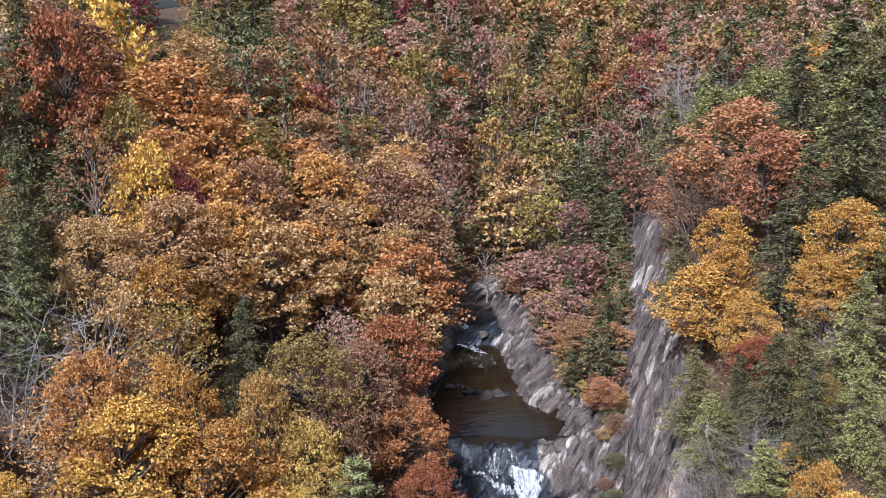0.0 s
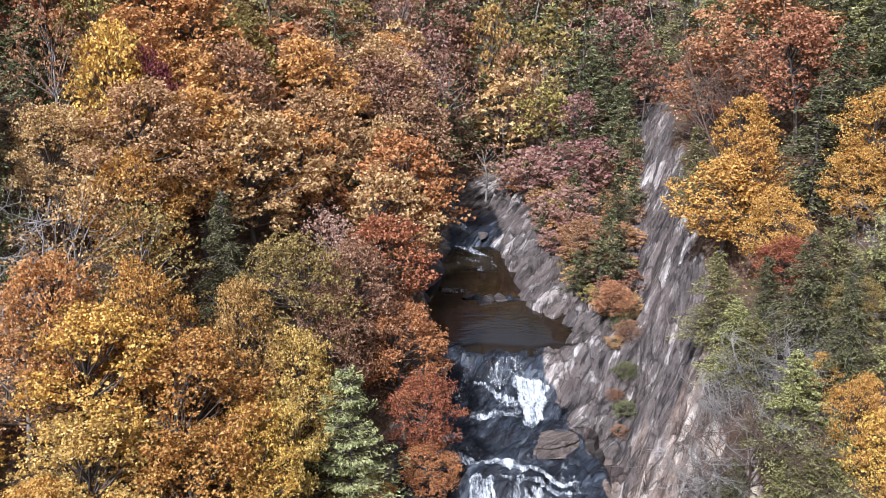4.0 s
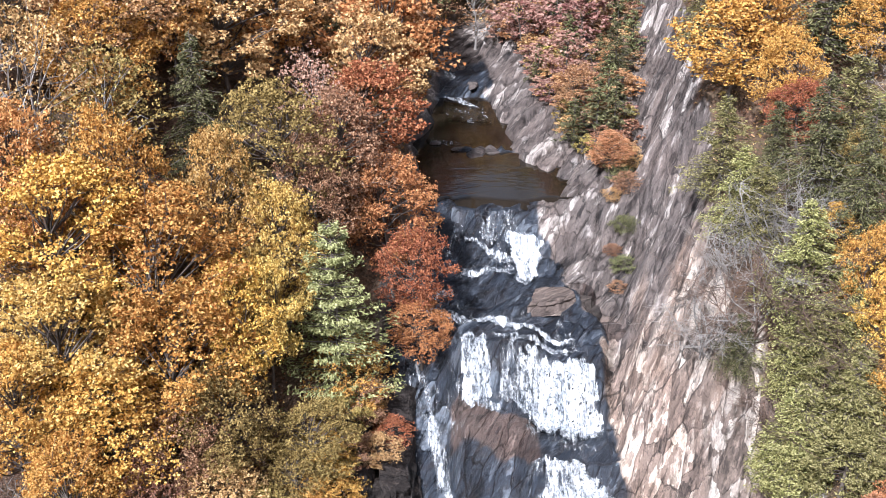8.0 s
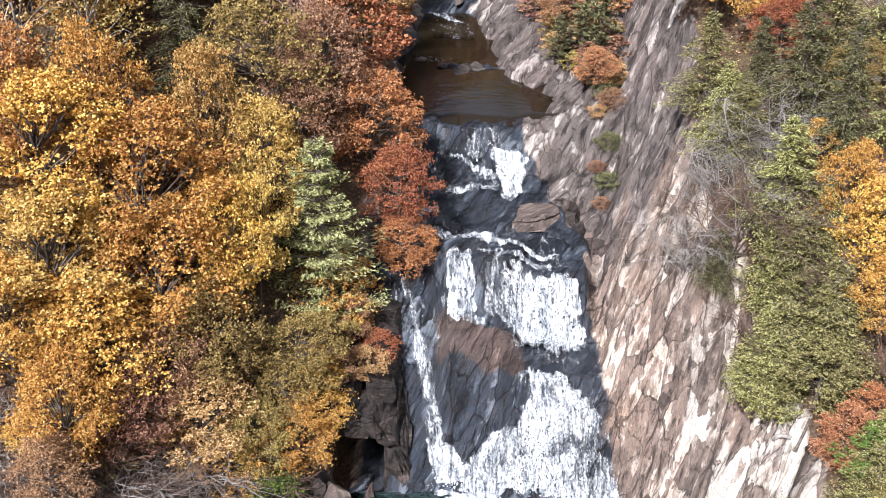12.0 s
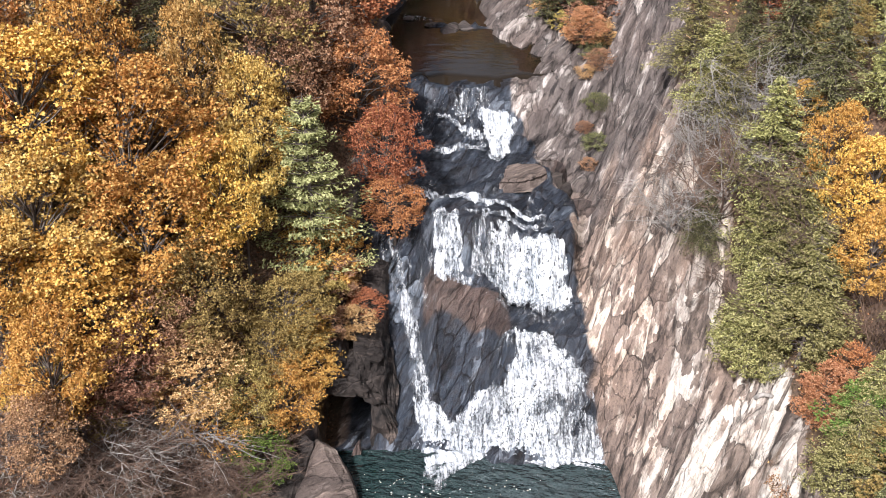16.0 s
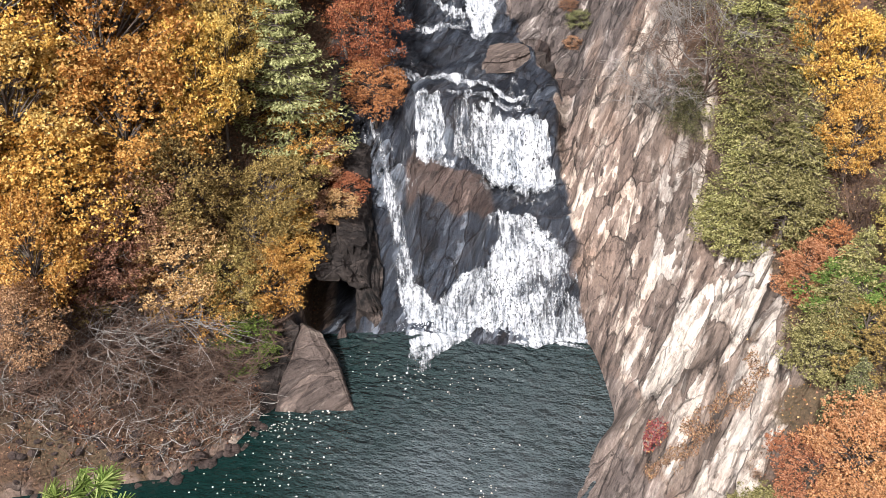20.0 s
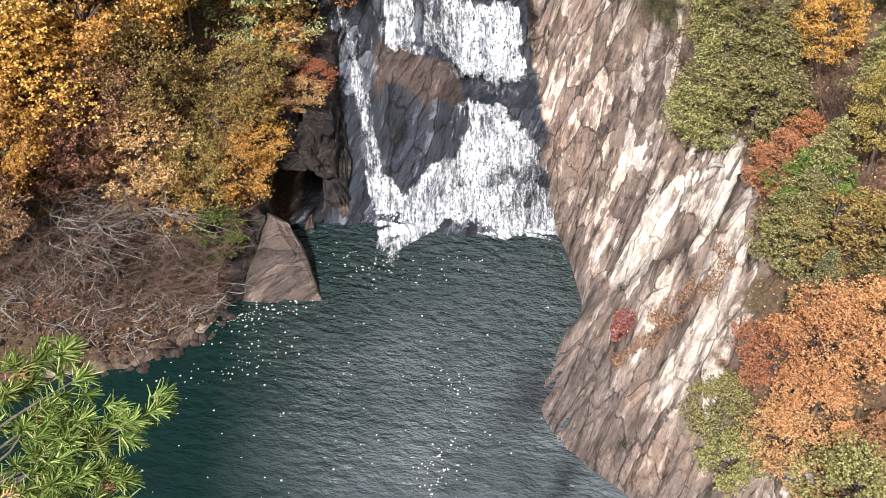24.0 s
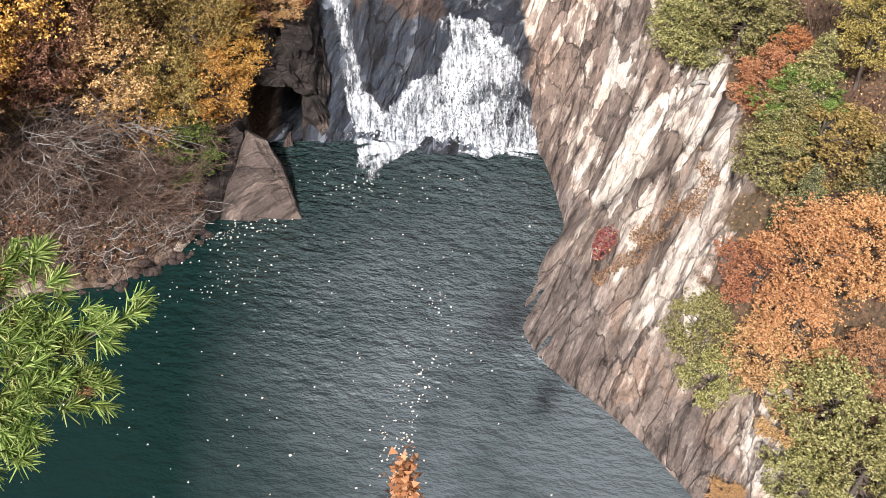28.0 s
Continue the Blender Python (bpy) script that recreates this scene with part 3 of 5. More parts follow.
def foam_cloud(rng, n, line, spread, lift, size):
    """Foam heaped along a line of x, y points."""
    line = np.array(line, float)
    t = rng.random(n) * (len(line) - 1)
    i = np.minimum(t.astype(int), len(line) - 2)
    P = line[i] + (line[i + 1] - line[i]) * (t - i)[:, None] + rng.standard_normal((n, 2)) * np.array(spread)
    Z = np.maximum(ground(P[:, 0], P[:, 1])[0], 0.0) + lift * rng.random(n) + 0.04
    V, F = flecks(rng, np.stack([P[:, 0], P[:, 1], Z], 1), size, 0.35)
    return V, F, np.full(len(V), 1.2)


def lace(seed, top, bottom, nu, nv, density, grain=(3.0, 0.9), lift=0.10, thick=0.14, level=None):
    """A torn sheet of white water between two lines of x, y points, on the rock (or at a level): its density is kept as a weight."""
    rng = np.random.default_rng(seed)
    U, V = np.meshgrid(np.linspace(0, 1, nu), np.linspace(0, 1, nv))
    T, B = np.array(top, float), np.array(bottom, float)
    tu, bu = np.linspace(0, 1, len(T)), np.linspace(0, 1, len(B))
    X = np.interp(U, tu, T[:, 0]) * (1 - V) + np.interp(U, bu, B[:, 0]) * V
    Y = np.interp(U, tu, T[:, 1]) * (1 - V) + np.interp(U, bu, B[:, 1]) * V
    span = math.hypot(X[0, -1] - X[0, 0], Y[0, -1] - Y[0, 0]) + math.hypot(X[-1, -1] - X[-1, 0], Y[-1, -1] - Y[-1, 0])
    drop = abs(T[:, 1].mean() - B[:, 1].mean()) * 2.2 + 0.3
    X += 0.03 * rng.standard_normal(X.shape)
    Y += 0.03 * rng.standard_normal(X.shape)
    Z = (ground(X, Y)[0] if level is None else np.full(X.shape, level)) + lift + thick * np.abs(fbm(U * span * 1.2, V * drop * 0.7, seed, 3)) + 0.03 * rng.random(X.shape)
    ragged = 0.10 * fbm(V * drop * 1.3, V * 0 + seed, seed + 9, 3)
    head = np.clip((V - 0.05 - 0.10 * fbm(U * span * 1.4, U * 0 + seed, seed + 11, 3)) * 14 + 0.6, 0, 1)
    edge = np.clip(9 * (np.minimum(U, 1 - U) + ragged) + 0.25, 0, 1) * head
    W = (density(U, V) + 0.10 * fbm(U * span * grain[0] * 0.5, V * drop * grain[1] * 0.5, seed + 5, 3)) * edge
    keep = (np.maximum(np.maximum(W[:-1, :-1], W[1:, 1:]), np.maximum(W[1:, :-1], W[:-1, 1:])) > 0.06).ravel()
    q = (np.arange(nv - 1)[:, None] * nu + np.arange(nu - 1)[None, :]).ravel()[keep]
    F = np.stack([q, q + 1, q + nu + 1, q + nu], 1)
    used = np.unique(F)
    back = np.zeros(nu * nv, int)
    back[used] = np.arange(len(used))
    return np.stack([X, Y, Z], -1).reshape(-1, 3)[used], back[F], W.ravel()[used]


def even(v):
    return lambda U, V: v + 0 * U


def white_water(name, pieces, parent, label=""):
    V, F = joined([(v, f) for v, f, _ in pieces])
    me = mesh_of(name, V, F, FOAM, True)
    me.attributes.new("weight", "FLOAT", "POINT").data.foreach_set("value", np.concatenate([w for _, _, w in pieces]).astype(np.float32))
    return tagged(part(name, me, parent, label), kind="stuff")


rg = np.random.default_rng(7)
falls = tagged(new("waterfall"), "white three-tiered waterfall over dark wet rock into the pool", "waterfall")
white_water("upper_cascade", [
    lace(1, [(4.1, 70.8), (5.5, 71.0), (7.0, 70.6)], [(4.5, 69.3), (5.6, 69.0), (6.9, 68.7)], 46, 50, lambda U, V: 0.85 + 0.15 * V),
    lace(2, [(4.7, 69.6), (6.9, 69.6)], [(4.9, 66.1), (5.9, 66.1)], 36, 50, lambda U, V: 0.86 - 0.25 * V),
    lace(3, [(3.2, 72.3), (4.8, 71.8)], [(2.2, 71.0), (3.4, 70.2)], 30, 40, even(0.50), (2.0, 0.5), 0.06, 0.06),
    lace(4, [(3.3, 72.2), (4.9, 71.9)], [(4.2, 70.6), (5.4, 70.8)], 30, 30, even(0.46), (2, 1), 0.06, 0.05),
    lace(5, [(1.2, 70.9), (1.3, 70.4)], [(4.5, 69.6), (4.5, 69.0)], 8, 60, even(0.62), (2, 1), 0.07, 0.05),
    lace(6, [(0.3, 69.0), (2.6, 68.2), (5.1, 68.5)], [(0.3, 68.1), (2.6, 67.5), (5.1, 67.9)], 60, 8, even(0.56), (2, 1), 0.07, 0.05),
    lace(7, [(-0.8, 72.4), (6.6, 72.6)], [(-1.0, 67.8), (5.0, 67.6)], 80, 60, even(0.27), (1.6, 0.6), 0.05, 0.04)], falls, "white upper cascade")
white_water("ledge_flow", [
    lace(8, [(-3.4, 64.4), (-0.9, 64.2), (0.1, 63.7), (2.0, 63.3), (4.2, 61.7), (6.2, 60.8), (8.9, 59.9)], [(-3.4, 63.8), (-0.9, 63.4), (0.1, 62.7), (2.0, 61.4), (4.2, 60.7), (6.2, 60.1), (8.9, 59.2)], 180, 12, even(0.74), (0.9, 1.2), 0.08, 0.08),
    lace(9, [(2.5, 60.4), (4.1, 59.5), (5.8, 59.7), (8.6, 59.0)], [(2.5, 59.6), (4.1, 58.7), (5.8, 59.1), (8.6, 58.5)], 110, 8, even(0.62), (1, 1), 0.08, 0.06),
    lace(10, [(-1.6, 66.0), (0.6, 65.7)], [(-1.4, 65.2), (0.5, 65.0)], 40, 8, even(0.66), (1, 1), 0.07, 0.05),
    lace(11, [(-2.2, 66.4), (9.0, 61.8)], [(-2.2, 62.0), (8.8, 58.9)], 130, 36, even(0.27), (1.5, 2.0), 0.05, 0.03)], falls, "thin white flow over the flat ledge")
white_water("middle_fall", [
    lace(12, [(0.7, 59.9), (2.4, 59.5)], [(0.8, 57.2), (2.7, 57.1)], 40, 70, lambda U, V: 0.68 + 0.14 * V, (3.2, 0.5)),
    lace(13, [(3.1, 58.7), (4.8, 58.6)], [(3.1, 57.3), (4.3, 57.0)], 40, 40, even(0.46), (3, 0.5), 0.1, 0.1),
    lace(14, [(4.3, 58.7), (5.9, 58.6), (7.4, 58.2), (8.8, 58.5)], [(3.7, 57.1), (5.3, 56.1), (7.4, 55.5), (9.7, 56.0)], 130, 90, lambda U, V: np.interp(U, [0, 0.25, 0.5, 1], [0.50, 0.72, 0.86, 0.90]) + 0.25 * (V - 0.3), (3.4, 0.45), 0.12, 0.2),
    lace(15, [(4.0, 57.2), (5.5, 56.4), (7.4, 56.0), (9.6, 56.2)], [(4.9, 56.0), (6.0, 55.5), (7.4, 54.8), (9.3, 55.1)], 110, 40, lambda U, V: 1.0 - 0.65 * V, (1.4, 1.4), 0.10, 0.2),
    lace(16, [(0.6, 57.3), (3.6, 57.0)], [(0.8, 56.8), (4.0, 56.4)], 50, 10, even(0.56), (2, 1), 0.08, 0.1),
    lace(17, [(2.6, 57.2), (5.2, 56.0)], [(5.0, 54.6), (9.6, 54.2)], 60, 40, even(0.33), (1.4, 1.4), 0.05, 0.04)], falls, "broad white middle fall")
white_water("lower_fall", [
    lace(18, [(5.5, 53.8), (6.8, 53.4), (7.9, 52.9)], [(4.8, 50.9), (7.3, 50.9), (10.2, 51.4)], 90, 80, lambda U, V: 0.76 + 0.14 * np.sin(V * 11 + 2 * fbm(U * 4, V, 171, 2)), (2.2, 0.6), 0.14, 0.2),
    lace(19, [(4.9, 51.2), (7.3, 51.3), (10.2, 51.8)], [(4.2, 49.5), (7.5, 49.0), (11.1, 48.8)], 150, 90, lambda U, V: np.interp(U, [0, 0.35, 0.6, 0.78, 1], [0.76, 0.92, 0.66, 0.56, 0.64]) + 0.14 * (V - 0.4) + 0.08 * np.sin(V * 15 + 2.2 * fbm(U * 5, V * 1.2, 161, 2)), (3.0, 0.7), 0.12, 0.2),
    lace(20, [(3.1, 52.2), (5.5, 51.2)], [(1.6, 50.8), (5.1, 49.9)], 70, 50, lambda U, V: 0.80 - 0.22 * V, (3.0, 0.6), 0.10, 0.15),
    lace(21, [(1.7, 51.2), (5.2, 50.2)], [(0.9, 50.1), (5.1, 49.3)], 70, 40, lambda U, V: 0.78 + 0.15 * V, (3.0, 0.6), 0.10, 0.15),
    lace(22, [(4.8, 53.8), (5.8, 53.4)], [(4.5, 52.7), (5.5, 52.4)], 24, 24, even(0.50), (5, 0.3))], falls, "broad white lower fall fanning into the pool")
white_water("side_slide", [
    lace(23, [(-3.6, 61.6), (-1.2, 61.2)], [(-1.9, 57.5), (-0.4, 57.3)], 50, 90, lambda U, V: 0.24 + 0.12 * V + 0.20 * np.cos(U * 12), (3.4, 0.35), 0.07, 0.06),
    lace(24, [(-2.0, 57.8), (-0.4, 57.6)], [(-1.2, 54.8), (0.1, 54.2)], 36, 80, lambda U, V: 0.18 + 0.44 * np.sin(U * 3.1), (3.4, 0.35), 0.07, 0.08),
    lace(25, [(-1.2, 55.1), (0.1, 54.5)], [(-0.8, 52.5), (0.7, 51.7)], 36, 70, lambda U, V: 0.22 + 0.44 * np.sin(U * 3.1), (3.4, 0.35), 0.07, 0.08),
    lace(26, [(-0.9, 52.8), (0.8, 52.0)], [(-0.1, 50.5), (2.1, 50.2)], 44, 50, lambda U, V: 0.68 + 0.22 * V, (3, 0.6), 0.1, 0.15),
    lace(27, [(-3.8, 61.8), (0.2, 60.4)], [(-2.8, 55.6), (1.4, 54.8)], 60, 90, even(0.20), (3.0, 0.5), 0.05, 0.03)], falls, "narrow white slide down a dark slab")
white_water("foam", [
    lace(28, [(-0.6, 51.6), (1.8, 51.0), (4.3, 50.7), (7.4, 50.3), (11.0, 49.7)], [(0.5, 46.9), (2.0, 48.2), (3.8, 49.5), (6.1, 49.0), (7.8, 48.2), (8.7, 48.7), (11.1, 47.9)], 190, 34, lambda U, V: 1.40 - 0.72 * V, (1.0, 1.0), 0.10, 0.14, 0.0),
    lace(29, [(0.2, 49.4), (1.8, 49.0)], [(-0.6, 46.0), (1.2, 46.8)], 40, 44, lambda U, V: 0.86 - 0.62 * V, (1.2, 0.9), 0.05, 0.06, 0.0),
    foam_cloud(rg, 260, [(-0.2, 50.6), (1.5, 50.0), (4.6, 49.7), (8.0, 49.3), (10.6, 48.9)], (0.35, 0.22), 0.3, (0.04, 0.11))], falls, "churning white foam on the pool")


# ---- rocks ----
def boulder_mesh(name, seed, size, mat, cuts=9, rough=0.10, points=None):
    rng = np.random.default_rng(seed)
    bm = bmesh.new()
    bmesh.ops.create_icosphere(bm, subdivisions=3, radius=1.0)
    N = rng.standard_normal((cuts, 3))
    N /= np.linalg.norm(N, axis=1, keepdims=True)
    d = rng.uniform(0.5, 0.85, cuts)
    co = np.array([v.co for v in bm.verts])
    for n, k in zip(N, d):
        over = np.maximum(co @ n - k, 0)
        co = co - over[:, None] * n
    co = co + rough * (fbm(co[:, 0] * 2 + seed, co[:, 1] * 2 + co[:, 2] * 1.7, seed, 4)[:, None]) * (co / (np.linalg.norm(co, axis=1, keepdims=True) + 1e-6))
    co *= np.array(size)
    for v, c in zip(bm.verts, co):
        v.co = c
    me = bpy.data.meshes.new(name)
    bm.to_mesh(me)
    bm.free()
    me.materials.append(mat)
    me.shade_smooth()
    return me


def wedge_mesh(name, corners, apex, mat, seed, sink=1.0, rough=1.0):
    """A broken wedge of rock: a base outline, a top outline drawn in, with rough faces."""
    bm = bmesh.new()
    low = [bm.verts.new((x, y, z - sink)) for x, y, z in corners]
    high = [bm.verts.new(p) for p in apex]
    bmesh.ops.convex_hull(bm, input=low + high)
    bmesh.ops.triangulate(bm, faces=bm.faces[:])
    bmesh.ops.subdivide_edges(bm, edges=bm.edges[:], cuts=7, use_grid_fill=True)
    for v in bm.verts:
        n = noise.fractal(v.co * 0.6 + Vector((seed, 0, 0)), 1.0, 2.0, 4)
        m = noise.noise(Vector((v.co.x * 0.8 + v.co.z * 1.6, v.co.y * 0.8, seed)))
        k = noise.cell(Vector((v.co.x * 0.9 + 0.4 * v.co.z, v.co.y * 0.7, v.co.z * 1.5 + seed)))
        v.co += rough * Vector((0.26 * n + 0.10 * k, 0.26 * n - 0.22 * k, 0.2 * m))
    me = bpy.data.meshes.new(name)
    bm.to_mesh(me)
    bm.free()
    me.materials.append(mat)
    return me


tagged(new("boulder", wedge_mesh("boulder", [(-8.2, 43.4, 0), (-3.0, 43.3, 0), (-3.1, 44.8, 0), (-3.7, 46.6, 0), (-4.6, 48.8, 0), (-6.6, 49.6, 0), (-8.0, 46.5, 0)],
                                 [(-7.8, 43.8, 0.35), (-7.2, 45.4, 1.5), (-6.1, 48.0, 2.6), (-5.3, 48.3, 2.0), (-4.1, 46.2, 0.55), (-3.4, 43.8, 0.15), (-6.5, 48.8, 2.4)], SMOOTH, 3, 1.0, 0.65)),
       "large brown wedge-shaped boulder at the pool's edge", "boulder")
# the boulder's shaded left face as a slab, its shade put into the colour
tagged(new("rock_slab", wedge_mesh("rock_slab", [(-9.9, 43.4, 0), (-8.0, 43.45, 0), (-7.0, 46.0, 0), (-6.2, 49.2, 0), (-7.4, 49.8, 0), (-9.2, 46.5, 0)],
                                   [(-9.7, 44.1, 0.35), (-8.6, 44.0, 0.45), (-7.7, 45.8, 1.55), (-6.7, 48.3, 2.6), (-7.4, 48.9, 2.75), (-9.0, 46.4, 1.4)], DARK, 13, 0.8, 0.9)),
       "layered left side of the boulder, dark with painted shade", "rock")
# shade from the trees above is put into the rock's colour
overhang = tagged(new("rock_overhang"), "dark layered rock overhang roofing a black cave beside the falls", "rock")
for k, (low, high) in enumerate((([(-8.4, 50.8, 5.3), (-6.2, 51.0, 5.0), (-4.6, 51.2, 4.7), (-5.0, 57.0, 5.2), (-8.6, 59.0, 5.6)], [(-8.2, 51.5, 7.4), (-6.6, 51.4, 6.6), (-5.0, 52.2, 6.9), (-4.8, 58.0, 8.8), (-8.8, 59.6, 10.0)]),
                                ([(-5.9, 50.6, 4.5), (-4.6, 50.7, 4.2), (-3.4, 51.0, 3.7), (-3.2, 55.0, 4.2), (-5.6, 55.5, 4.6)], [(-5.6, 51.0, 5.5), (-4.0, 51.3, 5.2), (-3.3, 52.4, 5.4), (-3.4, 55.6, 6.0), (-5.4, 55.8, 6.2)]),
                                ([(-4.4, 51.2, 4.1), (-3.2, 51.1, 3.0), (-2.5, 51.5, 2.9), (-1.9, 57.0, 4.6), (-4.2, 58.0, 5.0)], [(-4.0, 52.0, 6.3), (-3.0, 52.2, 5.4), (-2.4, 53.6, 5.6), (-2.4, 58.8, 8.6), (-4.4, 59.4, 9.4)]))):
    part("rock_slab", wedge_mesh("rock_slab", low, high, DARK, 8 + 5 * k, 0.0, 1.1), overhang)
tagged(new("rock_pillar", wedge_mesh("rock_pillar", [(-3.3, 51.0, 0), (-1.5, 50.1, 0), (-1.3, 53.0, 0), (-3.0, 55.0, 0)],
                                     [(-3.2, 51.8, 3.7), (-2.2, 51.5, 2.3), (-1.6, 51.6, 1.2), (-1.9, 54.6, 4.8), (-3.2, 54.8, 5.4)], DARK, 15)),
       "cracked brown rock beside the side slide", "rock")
tagged(new("boulder", wedge_mesh("boulder", [(-4.5, 49.6, 0), (-3.7, 49.7, 0), (-3.8, 50.6, 0), (-4.4, 50.5, 0)], [(-4.1, 50.1, 0.9), (-3.9, 50.3, 0.6)], BROWN, 21, 0.5)),
       "small brown boulder in the cave mouth", "boulder")
for mid, turn, size, mat, lab in (((6.9, 64.4), 12, (2.0, 1.3, 0.6), SMOOTH, "broad tan cracked block of rock beside the upper cascade"), ((9.3, 64.9), -30, (0.7, 0.6, 0.8), DARK, "small dark angular boulder beside the upper cascade"),
                                  ((9.9, 64.2), 40, (0.6, 0.5, 0.6), DARK, "small dark angular boulder beside the upper cascade"), ((9.6, 65.7), 70, (0.8, 0.6, 0.7), BROWN, "brown angular boulder under the cliff"),
                                  ((8.4, 66.9), 20, (1.5, 0.8, 0.6), GREY_ROCK, "flat grey slab of rock under the cliff"), ((10.6, 62.4), -20, (1.5, 1.0, 0.6), BROWN, "dark flat slab at the ledge's end")):
    sx, sy, sz = size
    ca, sa = math.cos(radians(turn)), math.sin(radians(turn))
    low = [(-sx, -0.7 * sy, 0), (0.2 * sx, -sy, 0), (sx, -0.4 * sy, 0), (0.9 * sx, 0.8 * sy, 0), (-0.4 * sx, sy, 0)]
    high = [(-0.75 * sx, -0.35 * sy, 0.75 * sz), (0.15 * sx, -0.6 * sy, 0.8 * sz), (0.75 * sx, -0.1 * sy, 0.95 * sz), (0.55 * sx, 0.6 * sy, sz), (-0.35 * sx, 0.7 * sy, 0.9 * sz)]
    z0 = height(*mid)
    low, high = [[(mid[0] + x * ca - y * sa, mid[1] + x * sa + y * ca, z0 + z) for x, y, z in ring] for ring in (low, high)]
    tagged(new("boulder", wedge_mesh("boulder", low, high, mat, int(mid[0] * 10), 0.5, 0.8)), lab, "boulder")
tagged(new("boulder", wedge_mesh("boulder", [(11.9, 29.4, height(12.0, 29.5)), (13.4, 29.0, height(13.4, 29.0)), (14.0, 30.2, height(13.9, 30.2)), (13.0, 31.2, height(13.0, 31.2)), (11.9, 30.7, height(12.0, 30.7))],
                                 [(12.2, 29.8, height(12.2, 29.8) + 0.55), (13.3, 29.5, height(13.3, 29.5) + 0.6), (13.6, 30.2, height(13.6, 30.2) + 0.5), (12.9, 30.9, height(12.9, 30.9) + 0.5)], ROCK, 17, 0.6, 0.35)),
       "pale tan block of rock among bleached rubble", "boulder")
stone_meshes = [boulder_mesh("stone", 30 + k, (1, 0.75, 0.6), BROWN, 8, 0.06) for k in range(3)]
rs = random.Random(5)
for k in range(110):
    sx, sy = rs.uniform(-21, -7.8), 0
    sy = float(np.interp(-sx, [8, 9.4, 12.8, 16, 26], [43.4, 41.2, 39.0, 38.6, 37.5])) + abs(rs.gauss(0, 0.9)) - 0.2
    r = rs.uniform(0.14, 0.42)
    ob = new("stone", stone_meshes[k % 3])
    ob.matrix_basis = Matrix.LocRotScale((sx, sy, max(height(sx, sy), -0.05) + 0.1 * r), Euler((rs.uniform(-.3, .3), rs.uniform(-.3, .3), rs.uniform(0, 6))), (r, r, r))
    tagged(ob, "small brown stone on the leaf-strewn shore", "stone", "stones along the shore")


# ---- trees ----
def tube(path, radii, sides=6):
    P, R = np.array(path, float), np.array(radii, float)
    T = np.gradient(P, axis=0)
    T /= np.linalg.norm(T, axis=1, keepdims=True) + 1e-9
    ref = np.where(np.abs(T[:, 2:3]) > 0.9, np.array([[1.0, 0, 0]]), np.array([[0, 0, 1.0]]))
    A = np.cross(T, ref)
    A /= np.linalg.norm(A, axis=1, keepdims=True) + 1e-9
    B = np.cross(T, A)
    ang = np.linspace(0, 2 * math.pi, sides, endpoint=False)
    V = P[:, None] + R[:, None, None] * (A[:, None] * np.cos(ang)[None, :, None] + B[:, None] * np.sin(ang)[None, :, None])
    i = np.arange(len(P) - 1)[:, None] * sides + np.arange(sides)[None, :]
    j = np.arange(len(P) - 1)[:, None] * sides + (np.arange(sides)[None, :] + 1) % sides
    F = np.stack([i, j, j + sides, i + sides], -1).reshape(-1, 4)
    return V.reshape(-1, 3), F


def bend(rng, a, b, sag, k=5):
    t = np.linspace(0, 1, k)[:, None]
    P = np.array(a) + (np.array(b) - np.array(a)) * t
    P += np.sin(t * math.pi) * (rng.standard_normal(3) * sag)
    return P


def leaf_quads(rng, C, size, long=1.5, up=0.15):
    """A leaf (or a small spray of leaves) at each point of C, turned at random, its face leaning upwards."""
    n = len(C)
    N = rng.standard_normal((n, 3))
    N[:, 2] = np.abs(N[:, 2]) + up
    N /= np.linalg.norm(N, axis=1, keepdims=True)
    A = np.cross(N, rng.standard_normal((n, 3)))
    A /= np.linalg.norm(A, axis=1, keepdims=True) + 1e-9
    B = np.cross(N, A)
    s = rng.uniform(size[0], size[1], n)[:, None]
    k = rng.uniform(-0.5, 0.5, n)[:, None]
    V = np.stack([C - A * s * 0.5 * long, C + A * s * 0.3 * long - B * s * 0.66, C + A * s * (0.3 + 0.2 * k) * long + B * s * 0.66], 1)
    return V.reshape(-1, 3), np.arange(3 * n).reshape(-1, 3)


